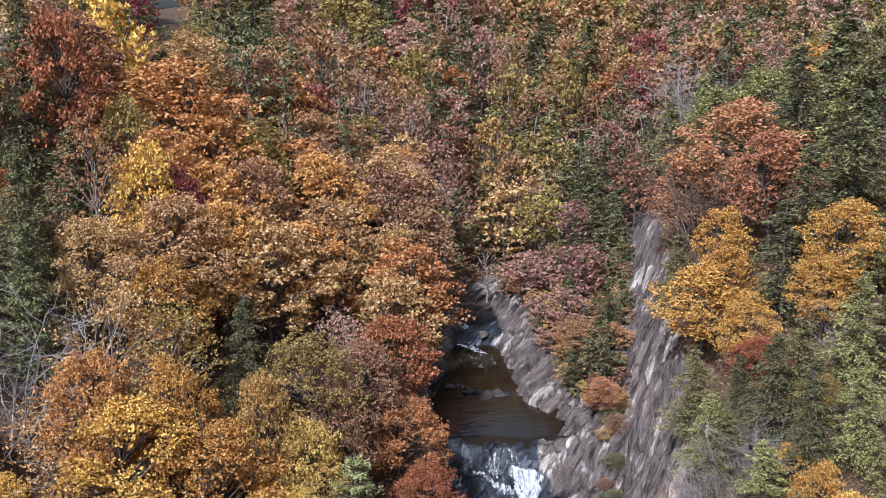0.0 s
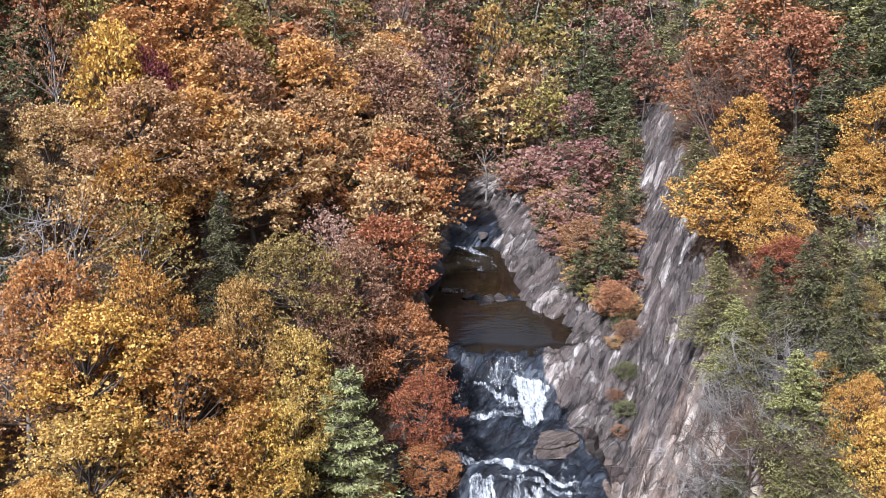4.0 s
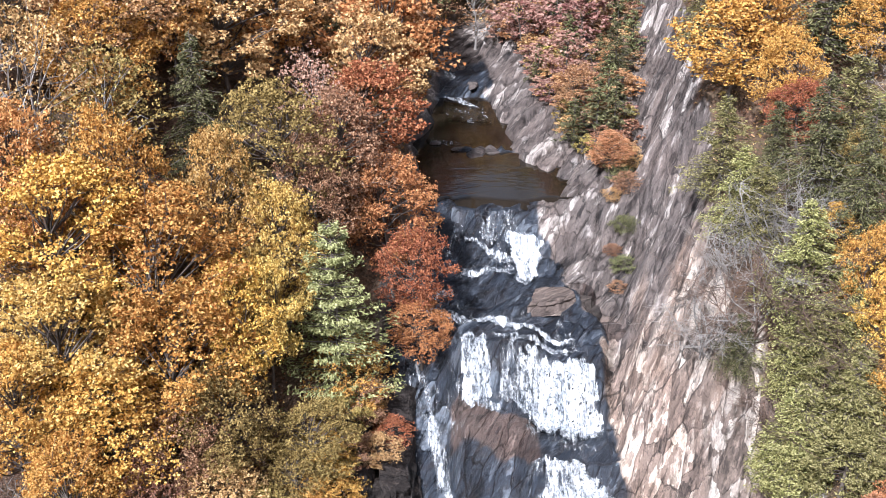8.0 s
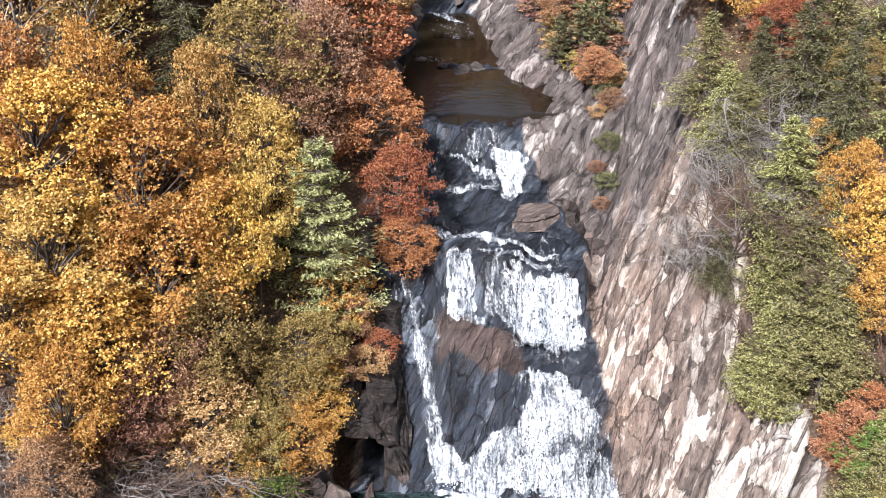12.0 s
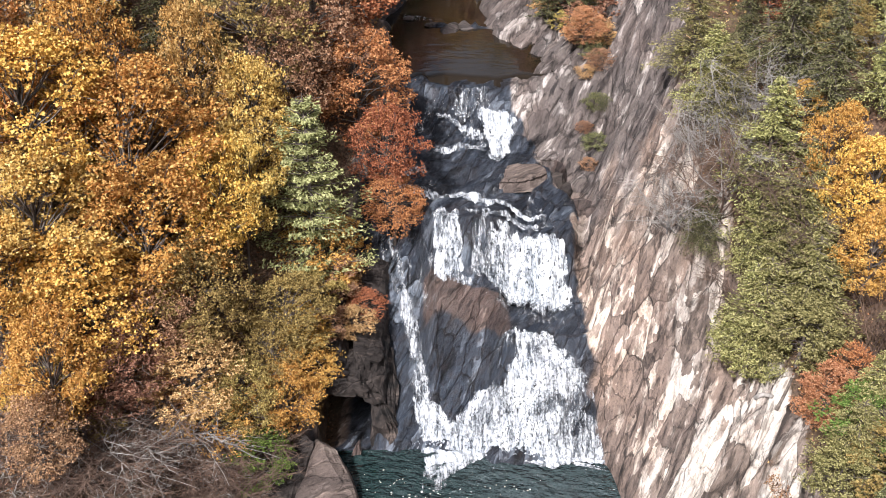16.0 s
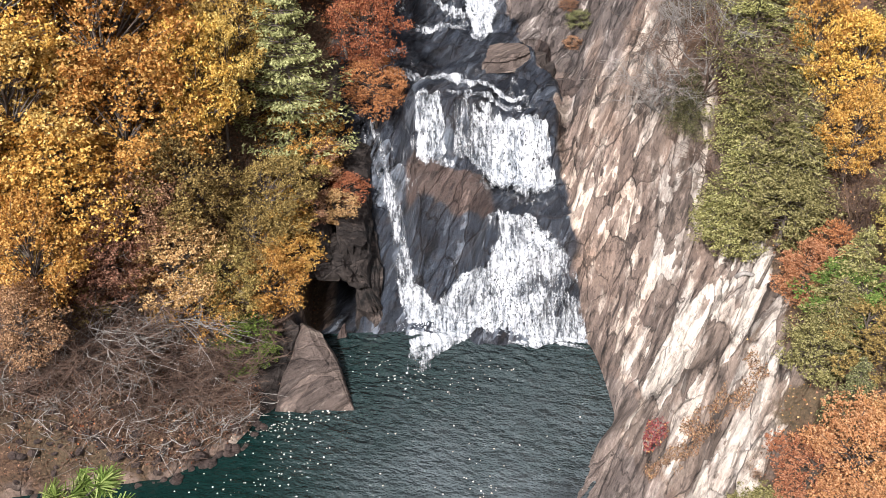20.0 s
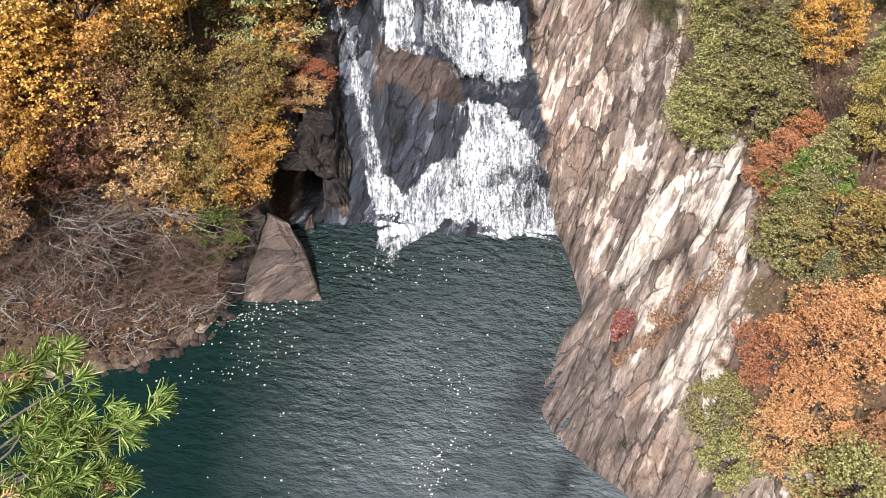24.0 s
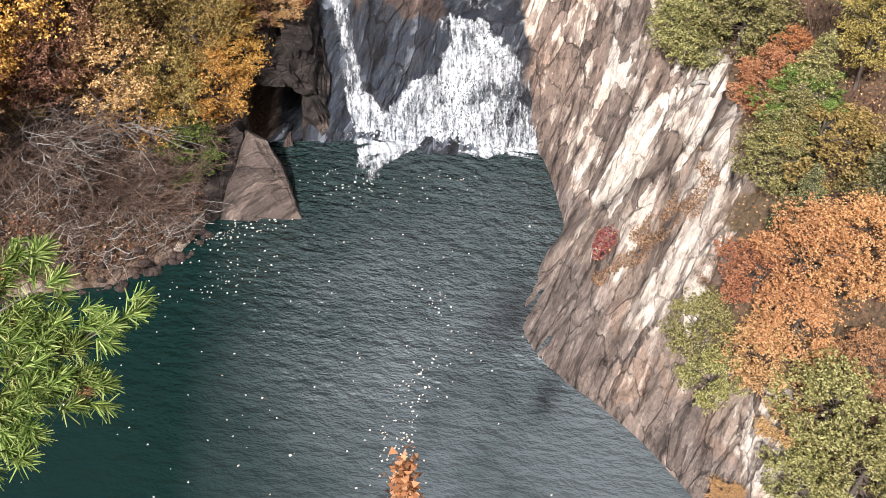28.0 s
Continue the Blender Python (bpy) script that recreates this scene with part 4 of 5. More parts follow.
def broadleaf(seed, colour, leaves, size, lumps=26, low=0.32, bark=BARK, thin=1.0):
    """A broad-leaved tree, 1 high and about 0.6 wide: trunk, limbs, crown."""
    rng = np.random.default_rng(seed)
    tree = new("tree")
    top = np.array([0.05 * rng.standard_normal(), 0.05 * rng.standard_normal(), 0.78])
    spine = bend(rng, (0, 0, -0.06), top, 0.03, 8)
    part("trunk", mesh_of("trunk", *tube(spine, np.interp(np.linspace(0, 1, 8), [0, 0.1, 1], [0.022, 0.016, 0.004]), 7), bark, True), tree)
    C, limbs = [], []
    for k in range(lumps):
        ph = k * 2.4 + rng.uniform(-0.5, 0.5)
        v = (k + 0.5) / lumps
        z = low + (0.95 - low) * v ** 0.9
        rad = 0.30 * math.sin(math.pi * min(1, 0.18 + 0.75 * v)) * rng.uniform(0.55, 1.12)
        c = np.array([math.cos(ph) * rad, math.sin(ph) * rad, z + rng.uniform(-0.04, 0.04)])
        C.append(c)
        root = spine[min(7, int(2 + 5 * max(0, (z - 0.18)) / 0.8))]
        limbs.append(tube(bend(rng, root, c, 0.02, 4), np.linspace(0.006, 0.0016, 4), 3))
        if leaves > 2500 and k % 2:
            e = c + rng.standard_normal(3) * 0.07
            limbs.append(tube(bend(rng, c + (root - c) * 0.3, e, 0.015, 3), np.linspace(0.003, 0.001, 3), 3))
    part("branchwork", mesh_of("branchwork", *joined(limbs), bark, True), tree)
    C = np.array(C)
    R = rng.uniform(0.075, 0.125, lumps) * (1.0 if lumps < 40 else 0.74)
    n = int(leaves)
    twigs = lumps * (30 if leaves > 2500 else 9)        # leaves sit in clumps at the twigs' ends
    i = rng.integers(0, lumps, twigs)
    d = rng.standard_normal((twigs, 3))
    d /= np.linalg.norm(d, axis=1, keepdims=True)
    ends = C[i] + d * (R[i] * 1.08 * rng.random(twigs) ** (0.42 * thin))[:, None] * np.array([1.2, 1.2, 0.72])
    j = rng.integers(0, twigs, n)
    P = ends[j] + rng.standard_normal((n, 3)) * (rng.uniform(0.5, 1.3, twigs)[j] * (0.0085 if leaves > 2500 else 0.017))[:, None] * np.array([1.3, 1.3, 0.8])
    part("crown", mesh_of("crown", *leaf_quads(rng, P, size), LEAF[colour]), tree)
    return tree


def hemlock(seed, colour, branches, per, size, droop=0.25, bark=BARK, spread=0.24, gap=0.0):
    """A conifer, 1 high: trunk, boughs, needle sprays in drooping tiers."""
    rng = np.random.default_rng(seed)
    tree = new("tree")
    part("trunk", mesh_of("trunk", *tube(bend(rng, (0, 0, -0.06), (0, 0, 1.0), 0.012, 8), np.interp(np.linspace(0, 1, 8), [0, 1], [0.018, 0.002]), 6), bark, True), tree)
    boughs, sprays = [], []
    for k in range(branches):
        v = (k + rng.random()) / branches
        if gap:
            v = min(1.0, max(0.0, round(v / gap) * gap + rng.uniform(-0.012, 0.012)))
        z = 0.10 + 0.88 * v
        L = spread * (1 - 0.88 * v ** 1.5) * rng.uniform(0.35, 1.35) + 0.02
        ph = rng.uniform(0, 2 * math.pi)
        out = np.array([math.cos(ph), math.sin(ph), 0])
        t = np.linspace(0, 1, 6)[:, None]
        P = np.array([0, 0, z]) + out * L * t + np.array([0, 0, 1.0]) * L * (0.25 * t - droop * 2.0 * t ** 2)
        boughs.append(tube(P[::2], np.linspace(0.004, 0.0008, 6)[::2], 3))
        m = max(3, int(per * (0.35 + L / spread)))
        u = rng.random(m) ** 0.7
        side = np.cross(out, [0, 0, 1.0])
        Q = np.array([np.interp(u, t[:, 0], P[:, c]) for c in range(3)]).T
        Q += side * (rng.uniform(-1, 1, m) * 0.42 * L * (1 - 0.6 * u))[:, None] + np.array([0, 0, 1.0]) * (rng.standard_normal(m) * 0.008 - 0.012)[:, None]
        N = np.array([0, 0, 1.0]) + 0.45 * rng.standard_normal((m, 3))
        N /= np.linalg.norm(N, axis=1, keepdims=True)
        A = out + side * rng.uniform(-1.1, 1.1, m)[:, None] + np.array([0, 0, -0.35])
        A -= N * (A * N).sum(1)[:, None]
        A /= np.linalg.norm(A, axis=1, keepdims=True)
        B = np.cross(N, A)
        s = rng.uniform(size[0], size[1], m)[:, None]
        sprays.append((np.stack([Q - A * s, Q + A * s * 0.7 - B * s * 0.42, Q + A * s + B * s * 0.42], 1).reshape(-1, 3), np.arange(3 * m).reshape(-1, 3)))
    part("branchwork", mesh_of("branchwork", *joined(boughs), bark, True), tree)
    part("needle_crown", mesh_of("needle_crown", *joined(sprays), LEAF[colour]), tree)
    return tree


def bare(seed, reach, stems, bark, name="bare_shrub"):
    """Leafless stems, 1 high, forking three times."""
    rng = np.random.default_rng(seed)
    shrub = new(name)
    stem_list, twigs = [], []
    for k in range(stems):
        ph = rng.uniform(0, 2 * math.pi)
        e = np.array([math.cos(ph) * reach * rng.uniform(0.2, 1), math.sin(ph) * reach * rng.uniform(0.2, 1), rng.uniform(0.6, 1.0)])
        P = bend(rng, (0.04 * rng.standard_normal(), 0.04 * rng.standard_normal(), -0.05), e, 0.08, 7)
        stem_list.append(tube(P, np.linspace(0.008, 0.002, 7), 4))
        for _ in range(9):
            a = P[rng.integers(2, 7)]
            b = a + (e - a) * 0.4 + rng.standard_normal(3) * 0.16
            Q = bend(rng, a, b, 0.03, 4)
            twigs.append(tube(Q, np.linspace(0.0038, 0.0014, 4), 3))
            for _ in range(4):
                c = Q[rng.integers(1, 4)]
                twigs.append(tube(bend(rng, c, c + (b - a) * 0.35 + rng.standard_normal(3) * 0.08, 0.015, 3), np.linspace(0.0022, 0.001, 3), 3))
    part("stem", mesh_of("stem", *joined(stem_list), bark, True), shrub)
    part("twig_crown", mesh_of("twig_crown", *joined(twigs), bark, True), shrub)
    return shrub


WORDS = {"orange": "orange", "golden": "golden orange", "yellow": "bright yellow", "rust": "rust red", "crimson": "crimson", "salmon": "salmon orange", "pink": "dull pink",
         "tan": "tan", "brown": "reddish brown", "olive": "olive", "green": "yellow green", "hemlock": "dark green", "moss": "mossy green", "pine": "pale green", "bright_pine": "fresh green"}
PROTO = {}


def made(kind, colour, variant, far):
    """far: 0 near, 1 on the middle slopes, 2 far off."""
    if kind == "broadleaf":
        n, s, lumps = ((17000, (0.0060, 0.0122), 64), (8400, (0.0098, 0.0180), 56), (1700, (0.019, 0.036), 24))[far]
        return broadleaf(100 + variant + 7 * len(colour), colour, n, s, lumps)
    if kind == "bush":
        n, s, lumps = ((11500, (0.0072, 0.0145), 40), (6000, (0.010, 0.020), 36), (1300, (0.024, 0.046), 16))[far]
        return broadleaf(200 + variant + 7 * len(colour), colour, n, s, lumps, 0.12)
    if kind == "sparse":
        n, s = ((4200, (0.0070, 0.0135)), (3000, (0.009, 0.017)), (1100, (0.012, 0.024)))[far]
        return broadleaf(300 + variant + 7 * len(colour), colour, n, s, 24, 0.3, PALE, 0.7)
    if kind == "hemlock":
        return hemlock(400 + variant, colour, (170, 130, 60)[far], (62, 46, 20)[far], ((0.0065, 0.0145), (0.0085, 0.019), (0.018, 0.036))[far], 0.18, BARK, 0.27)
    if kind == "pine":
        return hemlock(500 + variant, colour, (150, 100, 44)[far], (90, 56, 22)[far], ((0.0065, 0.0145), (0.010, 0.022), (0.018, 0.034))[far], -0.02, BARK, 0.30, 0.075)
    return bare(600 + variant, 0.5, 11, PALE if variant == 0 else TWIG)


KIND_LABEL = {"broadleaf": "{} broad-leaved autumn tree with a full crown", "bush": "{} autumn shrub with a low crown", "sparse": "thin {} autumn tree with pale bare limbs showing",
              "hemlock": "{} hemlock with drooping needle boughs", "pine": "{} pine with tiered boughs", "bare": "bare pale grey leafless shrub{}"}
KIND_NAME = {"broadleaf": "tree", "bush": "shrub", "sparse": "tree", "hemlock": "hemlock", "pine": "pine_tree", "bare": "bare_shrub"}


def plant(kind, colour, x, y, h, w=0.62, variant=0, turn=0.0, far=False, where="", group="", z=None):
    """Set a plant of that kind on the ground at x, y: h metres high, w of its height wide."""
    far = 2 if far else (1 if y > 69 else 0)
    key = (kind, colour, variant, far)
    m = Matrix.LocRotScale((x, y, height(x, y) - 0.02 if z is None else z), Euler((0, 0, turn)), (h * w / 0.62, h * w / 0.62, h))
    if key not in PROTO:
        ob = made(kind, colour, variant, far)
        ob.matrix_basis = m
        for piece in ob.children:
            if piece.name.split(".")[0] in ("branchwork", "twig_crown", "stem", "crown", "needle_crown"):
                tagged(piece, kind="stuff")
        PROTO[key] = ob
    else:
        src = PROTO[key]
        ob = copy_thing(src, m @ Matrix.Diagonal((*[1 / s for s in src.scale], 1)))
    ob.name = KIND_NAME[kind]
    return tagged(ob, (KIND_LABEL[kind].format(WORDS[colour]) if kind != "bare" else "bare pale grey leafless shrub") + where, "shrub" if kind in ("bush", "bare") else "tree", group)


def far_wood(spots, label):
    """Distant trees that nobody could count: one thing, its crowns joined by colour."""
    holder = tagged(new("far_woods"), label, "woods", kind="stuff")
    heap = {}
    for kind, colour, x, y, h, w, variant, turn in spots:
        key = (kind, colour, variant, 2)
        if key not in PROTO:
            continue
        m = np.array(Matrix.LocRotScale((x, y, height(x, y)), Euler((0, 0, turn)), (h * w / 0.62, h * w / 0.62, h)))
        for piece in PROTO[key].children:
            if piece.name.split(".")[0] == "branchwork":
                continue
            me = piece.data
            co = np.empty(len(me.vertices) * 3)
            me.vertices.foreach_get("co", co)
            V = co.reshape(-1, 3) @ m[:3, :3].T + m[:3, 3]
            F = np.array([p.vertices[:] for p in me.polygons])
            heap.setdefault((piece.name.split(".")[0], me.materials[0].name), []).append((V, F))
    for (name, mat), pieces in heap.items():
        tagged(part(name, mesh_of(name, *joined(pieces), bpy.data.materials[mat]), holder), kind="stuff")


# ---- trees that stand out, then the woods between them ----
plant("broadleaf", "golden", -20.4, 52.2, 13.0, 0.66, 0, 0.0)
plant("broadleaf", "golden", -15.2, 52.8, 13.0, 0.68, 1, 1.7)
plant("broadleaf", "orange", -23.2, 53.5, 13.0, 0.50, 0, 3.4)
plant("broadleaf", "golden", -18.4, 55.1, 13.0, 0.45, 1, 5.1)
plant("broadleaf", "yellow", -20.4, 49.3, 12.0, 0.71, 0, 0.5)
plant("broadleaf", "golden", -14.7, 51.0, 11.0, 0.73, 1, 2.2)
plant("broadleaf", "golden", -11.8, 52.9, 11.0, 0.44, 0, 3.9)
plant("broadleaf", "golden", -18.2, 47.2, 11.0, 0.74, 1, 5.6)
plant("broadleaf", "golden", -22.3, 46.3, 11.0, 0.57, 0, 1.0)
plant("broadleaf", "olive", -12.7, 49.9, 9.0, 0.68, 1, 2.7)
plant("broadleaf", "yellow", -13.1, 58.0, 12.0, 0.40, 0, 4.4)
plant("broadleaf", "yellow", -9.7, 57.4, 11.0, 0.46, 1, 6.1)
plant("broadleaf", "yellow", -10.4, 54.2, 10.0, 0.40, 0, 1.5)
plant("pine", "pine", -6.8, 56.6, 14.0, 0.51, 1, 3.2)
plant("broadleaf", "rust", -3.7, 64.6, 10.0, 0.66, 0, 4.9)
plant("broadleaf", "rust", -2.2, 61.6, 8.0, 0.59, 1, 0.3)
plant("broadleaf", "rust", -1.8, 60.2, 5.0, 0.85, 0, 2.0)
plant("broadleaf", "rust", -5.1, 69.7, 10.0, 0.69, 1, 3.7)
plant("broadleaf", "brown", -6.8, 65.0, 11.0, 0.60, 0, 5.4)
plant("broadleaf", "olive", -10.6, 61.9, 12.0, 0.64, 1, 0.8)
plant("broadleaf", "brown", -8.3, 61.4, 10.0, 0.52, 0, 2.5)
plant("hemlock", "hemlock", -15.2, 63.5, 11.0, 0.55, 1, 4.2)
plant("sparse", "olive", -19.1, 58.8, 12.0, 0.57, 0, 5.9)
plant("sparse", "tan", -22.8, 58.4, 13.0, 0.58, 1, 1.3)
plant("broadleaf", "golden", -6.5, 57.5, 8.0, 0.71, 0, 3.0)
plant("broadleaf", "olive", -7.7, 51.4, 7.0, 0.71, 1, 4.7)
plant("broadleaf", "tan", -5.3, 57.4, 5.0, 0.67, 0, 0.1)
plant("broadleaf", "golden", -8.0, 48.8, 6.0, 0.73, 1, 1.8)
plant("broadleaf", "golden", -6.7, 52.4, 6.0, 0.52, 0, 3.5)
plant("broadleaf", "tan", -5.4, 57.4, 7.0, 0.68, 1, 5.2)
plant("bush", "green", -9.4, 46.5, 3.6, 1.13, 0, 0.6)
plant("bare", "tan", -14.0, 45.7, 3.4, 1.70, 0, 2.3)
plant("bare", "tan", -16.8, 41.8, 2.6, 1.70, 1, 4.0)
plant("bare", "tan", -11.4, 43.3, 2.2, 1.70, 1, 5.7)
plant("bare", "tan", -19.0, 40.6, 2.6, 1.70, 1, 1.1)
plant("broadleaf", "golden", -19.1, 43.8, 9.0, 0.59, 1, 2.8)
plant("broadleaf", "brown", -19.2, 41.0, 6.5, 0.61, 0, 4.5)
plant("broadleaf", "tan", -13.0, 47.6, 7.0, 0.85, 1, 6.2)
plant("broadleaf", "brown", -16.4, 46.4, 7.0, 0.75, 0, 0.4)
plant("broadleaf", "brown", -14.9, 49.0, 8.0, 0.70, 1, 2.9)
plant("sparse", "golden", -11.6, 46.6, 5.5, 0.70, 0, 1.2)
plant("broadleaf", "orange", -26.6, 89.2, 16.0, 0.85, 0, 1.6)
plant("broadleaf", "orange", -22.3, 87.5, 14.0, 0.68, 1, 3.3)
plant("broadleaf", "olive", -27.2, 78.1, 13.0, 0.40, 0, 5.0)
plant("sparse", "tan", -27.1, 68.3, 14.0, 0.44, 1, 0.4)
plant("broadleaf", "orange", -16.5, 95.4, 13.0, 0.74, 0, 2.1, True)
plant("broadleaf", "tan", -17.1, 77.9, 13.0, 0.66, 1, 3.8)
plant("broadleaf", "tan", -20.8, 66.8, 13.0, 0.72, 0, 5.5)
plant("broadleaf", "tan", -14.2, 70.9, 12.0, 0.73, 1, 0.9)
plant("broadleaf", "tan", -11.7, 86.4, 12.0, 0.65, 0, 2.6)
plant("broadleaf", "tan", -6.3, 90.1, 11.0, 0.64, 1, 4.3)
plant("broadleaf", "olive", -4.2, 105.4, 11.0, 0.50, 0, 6.0, True)
plant("hemlock", "hemlock", -7.3, 80.9, 9.0, 0.80, 1, 1.4)
plant("broadleaf", "golden", -23.3, 69.3, 14.0, 0.41, 0, 3.1)
plant("broadleaf", "crimson", -21.7, 70.9, 12.0, 0.40, 1, 4.8)
plant("pine", "hemlock", -18.7, 106.6, 18.0, 0.38, 0, 0.2, True)
plant("pine", "hemlock", -23.7, 111.6, 19.0, 0.38, 1, 1.9, True)
plant("pine", "hemlock", -12.3, 109.3, 17.0, 0.38, 0, 3.6, True)
plant("pine", "hemlock", -28.7, 127.0, 18.0, 0.49, 1, 5.3, True)
plant("broadleaf", "tan", -18.2, 132.6, 16.0, 0.57, 0, 0.7, True)
plant("broadleaf", "rust", -32.4, 76.7, 17.0, 0.40, 1, 2.4)
plant("broadleaf", "golden", -36.3, 103.0, 16.0, 0.47, 0, 4.1, True)
plant("hemlock", "hemlock", -34.7, 75.5, 18.0, 0.38, 1, 5.8)
plant("hemlock", "hemlock", -30.5, 63.0, 14.0, 0.42, 0, 1.2)
plant("pine", "hemlock", -28.8, 58.7, 13.0, 0.46, 1, 2.9)
plant("bare", "tan", -28.7, 56.5, 9.0, 0.80, 0, 4.6)
plant("sparse", "tan", -24.9, 52.1, 10.0, 0.75, 1, 6.3)
plant("broadleaf", "yellow", 4.4, 135.1, 14.0, 0.40, 0, 1.7, True)
plant("broadleaf", "olive", 16.6, 147.7, 13.0, 0.45, 1, 3.4, True)
plant("hemlock", "hemlock", 3.7, 124.8, 11.0, 0.59, 0, 5.1, True)
plant("sparse", "brown", -1.2, 117.5, 11.0, 0.68, 1, 0.5, True)
plant("hemlock", "hemlock", 13.0, 165.9, 17.0, 0.60, 0, 2.2, True)
plant("hemlock", "hemlock", 20.3, 158.6, 17.0, 0.58, 1, 3.9, True)
plant("sparse", "pink", -12.2, 130.2, 14.0, 0.48, 0, 5.6, True)
plant("sparse", "pink", -6.4, 129.3, 13.0, 0.57, 1, 1.0, True)
plant("broadleaf", "pink", 3.9, 165.0, 15.0, 0.43, 0, 2.7, True)
plant("broadleaf", "crimson", 26.4, 147.7, 11.0, 0.54, 1, 4.4, True)
plant("broadleaf", "crimson", 30.7, 163.4, 13.0, 0.43, 0, 6.1, True)
plant("pine", "hemlock", 13.5, 122.4, 10.0, 0.64, 1, 1.5, True)
plant("broadleaf", "pink", 20.2, 128.6, 10.0, 0.56, 0, 3.2, True)
plant("broadleaf", "pink", 8.3, 106.7, 7.0, 0.85, 1, 4.9, True)
plant("broadleaf", "pink", 13.1, 99.8, 7.0, 0.85, 0, 0.3, True)
plant("broadleaf", "olive", 10.3, 117.0, 9.0, 0.68, 1, 2.0, True)
plant("hemlock", "hemlock", 16.5, 112.8, 8.0, 0.80, 0, 3.7, True)
plant("broadleaf", "tan", 11.2, 86.8, 5.0, 0.85, 1, 5.4)
plant("hemlock", "hemlock", 14.8, 90.6, 5.0, 0.80, 0, 0.8)
plant("broadleaf", "pink", 10.8, 94.0, 5.0, 0.85, 1, 2.5, True)
plant("broadleaf", "salmon", 12.3, 75.5, 3.6, 0.85, 0, 4.2)
plant("sparse", "brown", 3.4, 112.0, 7.0, 0.85, 1, 5.9, True)
plant("broadleaf", "salmon", 26.7, 89.5, 13.0, 0.85, 0, 1.3)
plant("broadleaf", "salmon", 22.3, 92.3, 9.0, 0.80, 1, 3.0)
plant("broadleaf", "salmon", 27.2, 80.5, 11.0, 0.68, 0, 4.7)
plant("broadleaf", "golden", 22.6, 78.1, 8.0, 0.61, 1, 0.1)
plant("broadleaf", "golden", 19.4, 71.4, 8.0, 0.85, 0, 1.8)
plant("broadleaf", "golden", 21.9, 67.0, 7.0, 0.68, 1, 3.5)
plant("broadleaf", "golden", 21.6, 71.8, 8.0, 0.57, 0, 5.2)
plant("broadleaf", "golden", 29.3, 68.0, 9.0, 0.74, 1, 0.6)
plant("broadleaf", "golden", 27.2, 66.7, 7.0, 0.69, 0, 2.3)
plant("broadleaf", "rust", 22.1, 63.8, 5.0, 0.85, 1, 4.0)
plant("hemlock", "moss", 19.4, 80.2, 7.0, 0.71, 0, 5.7)
plant("hemlock", "hemlock", 25.6, 71.0, 10.0, 0.73, 1, 1.1)
plant("hemlock", "hemlock", 27.6, 72.7, 11.0, 0.63, 0, 2.8)
plant("hemlock", "hemlock", 31.9, 74.4, 13.0, 0.66, 1, 4.5)
plant("hemlock", "hemlock", 32.6, 90.9, 14.0, 0.64, 0, 6.2)
plant("hemlock", "hemlock", 37.3, 94.6, 16.0, 0.66, 1, 1.6, True)
plant("hemlock", "hemlock", 32.7, 118.7, 15.0, 0.70, 0, 3.3, True)
plant("hemlock", "hemlock", 31.4, 144.2, 13.0, 0.77, 1, 5.0, True)
plant("hemlock", "hemlock", 23.4, 120.2, 9.0, 0.70, 0, 0.4, True)
plant("hemlock", "moss", 27.1, 58.6, 9.0, 0.66, 1, 2.1)
plant("hemlock", "moss", 23.6, 59.6, 8.0, 0.75, 0, 3.8)
plant("hemlock", "moss", 17.4, 63.7, 7.0, 0.78, 1, 5.5)
plant("hemlock", "moss", 18.0, 57.4, 6.0, 0.80, 0, 0.9)
plant("bare", "tan", 20.7, 56.5, 4.0, 0.88, 0, 2.6)
plant("hemlock", "moss", 25.5, 53.5, 8.0, 0.57, 0, 4.3)
plant("hemlock", "moss", 17.6, 59.4, 6.0, 0.80, 1, 6.0)
plant("bare", "tan", 19.3, 56.9, 4.5, 0.84, 0, 1.4)
plant("hemlock", "hemlock", 21.4, 58.0, 9.0, 0.61, 1, 3.1)
plant("bare", "tan", 17.6, 53.6, 4.5, 0.88, 0, 4.8)
plant("hemlock", "moss", 19.4, 52.7, 7.0, 0.79, 1, 0.2)
plant("bare", "tan", 16.8, 56.5, 3.5, 0.88, 0, 1.9)
plant("hemlock", "hemlock", 22.7, 54.3, 9.0, 0.48, 1, 3.6)
plant("hemlock", "moss", 19.9, 50.4, 7.0, 0.80, 0, 5.3)
plant("broadleaf", "golden", 22.5, 51.0, 8.0, 0.45, 1, 0.7)
plant("hemlock", "moss", 18.1, 48.0, 6.0, 0.70, 0, 2.4)
plant("hemlock", "moss", 21.0, 47.4, 7.0, 0.78, 1, 4.1)
plant("bush", "golden", 21.5, 54.7, 3.5, 0.77, 0, 5.8)
plant("hemlock", "hemlock", 16.2, 52.2, 4.0, 0.80, 1, 1.2)
plant("hemlock", "moss", 18.7, 47.7, 7.0, 0.79, 0, 2.9)
plant("bush", "moss", 18.3, 47.0, 4.0, 1.07, 1, 4.6)
plant("bush", "moss", 20.4, 45.9, 4.5, 1.14, 0, 6.3)
plant("hemlock", "moss", 18.7, 50.9, 6.0, 0.71, 1, 1.7)
plant("hemlock", "moss", 21.4, 48.2, 7.0, 0.79, 0, 3.4)
plant("hemlock", "moss", 21.3, 50.9, 7.0, 0.61, 1, 5.1)
plant("broadleaf", "golden", 23.8, 49.9, 8.0, 0.57, 0, 0.5)
plant("broadleaf", "golden", 23.7, 47.2, 7.0, 0.55, 1, 2.2)
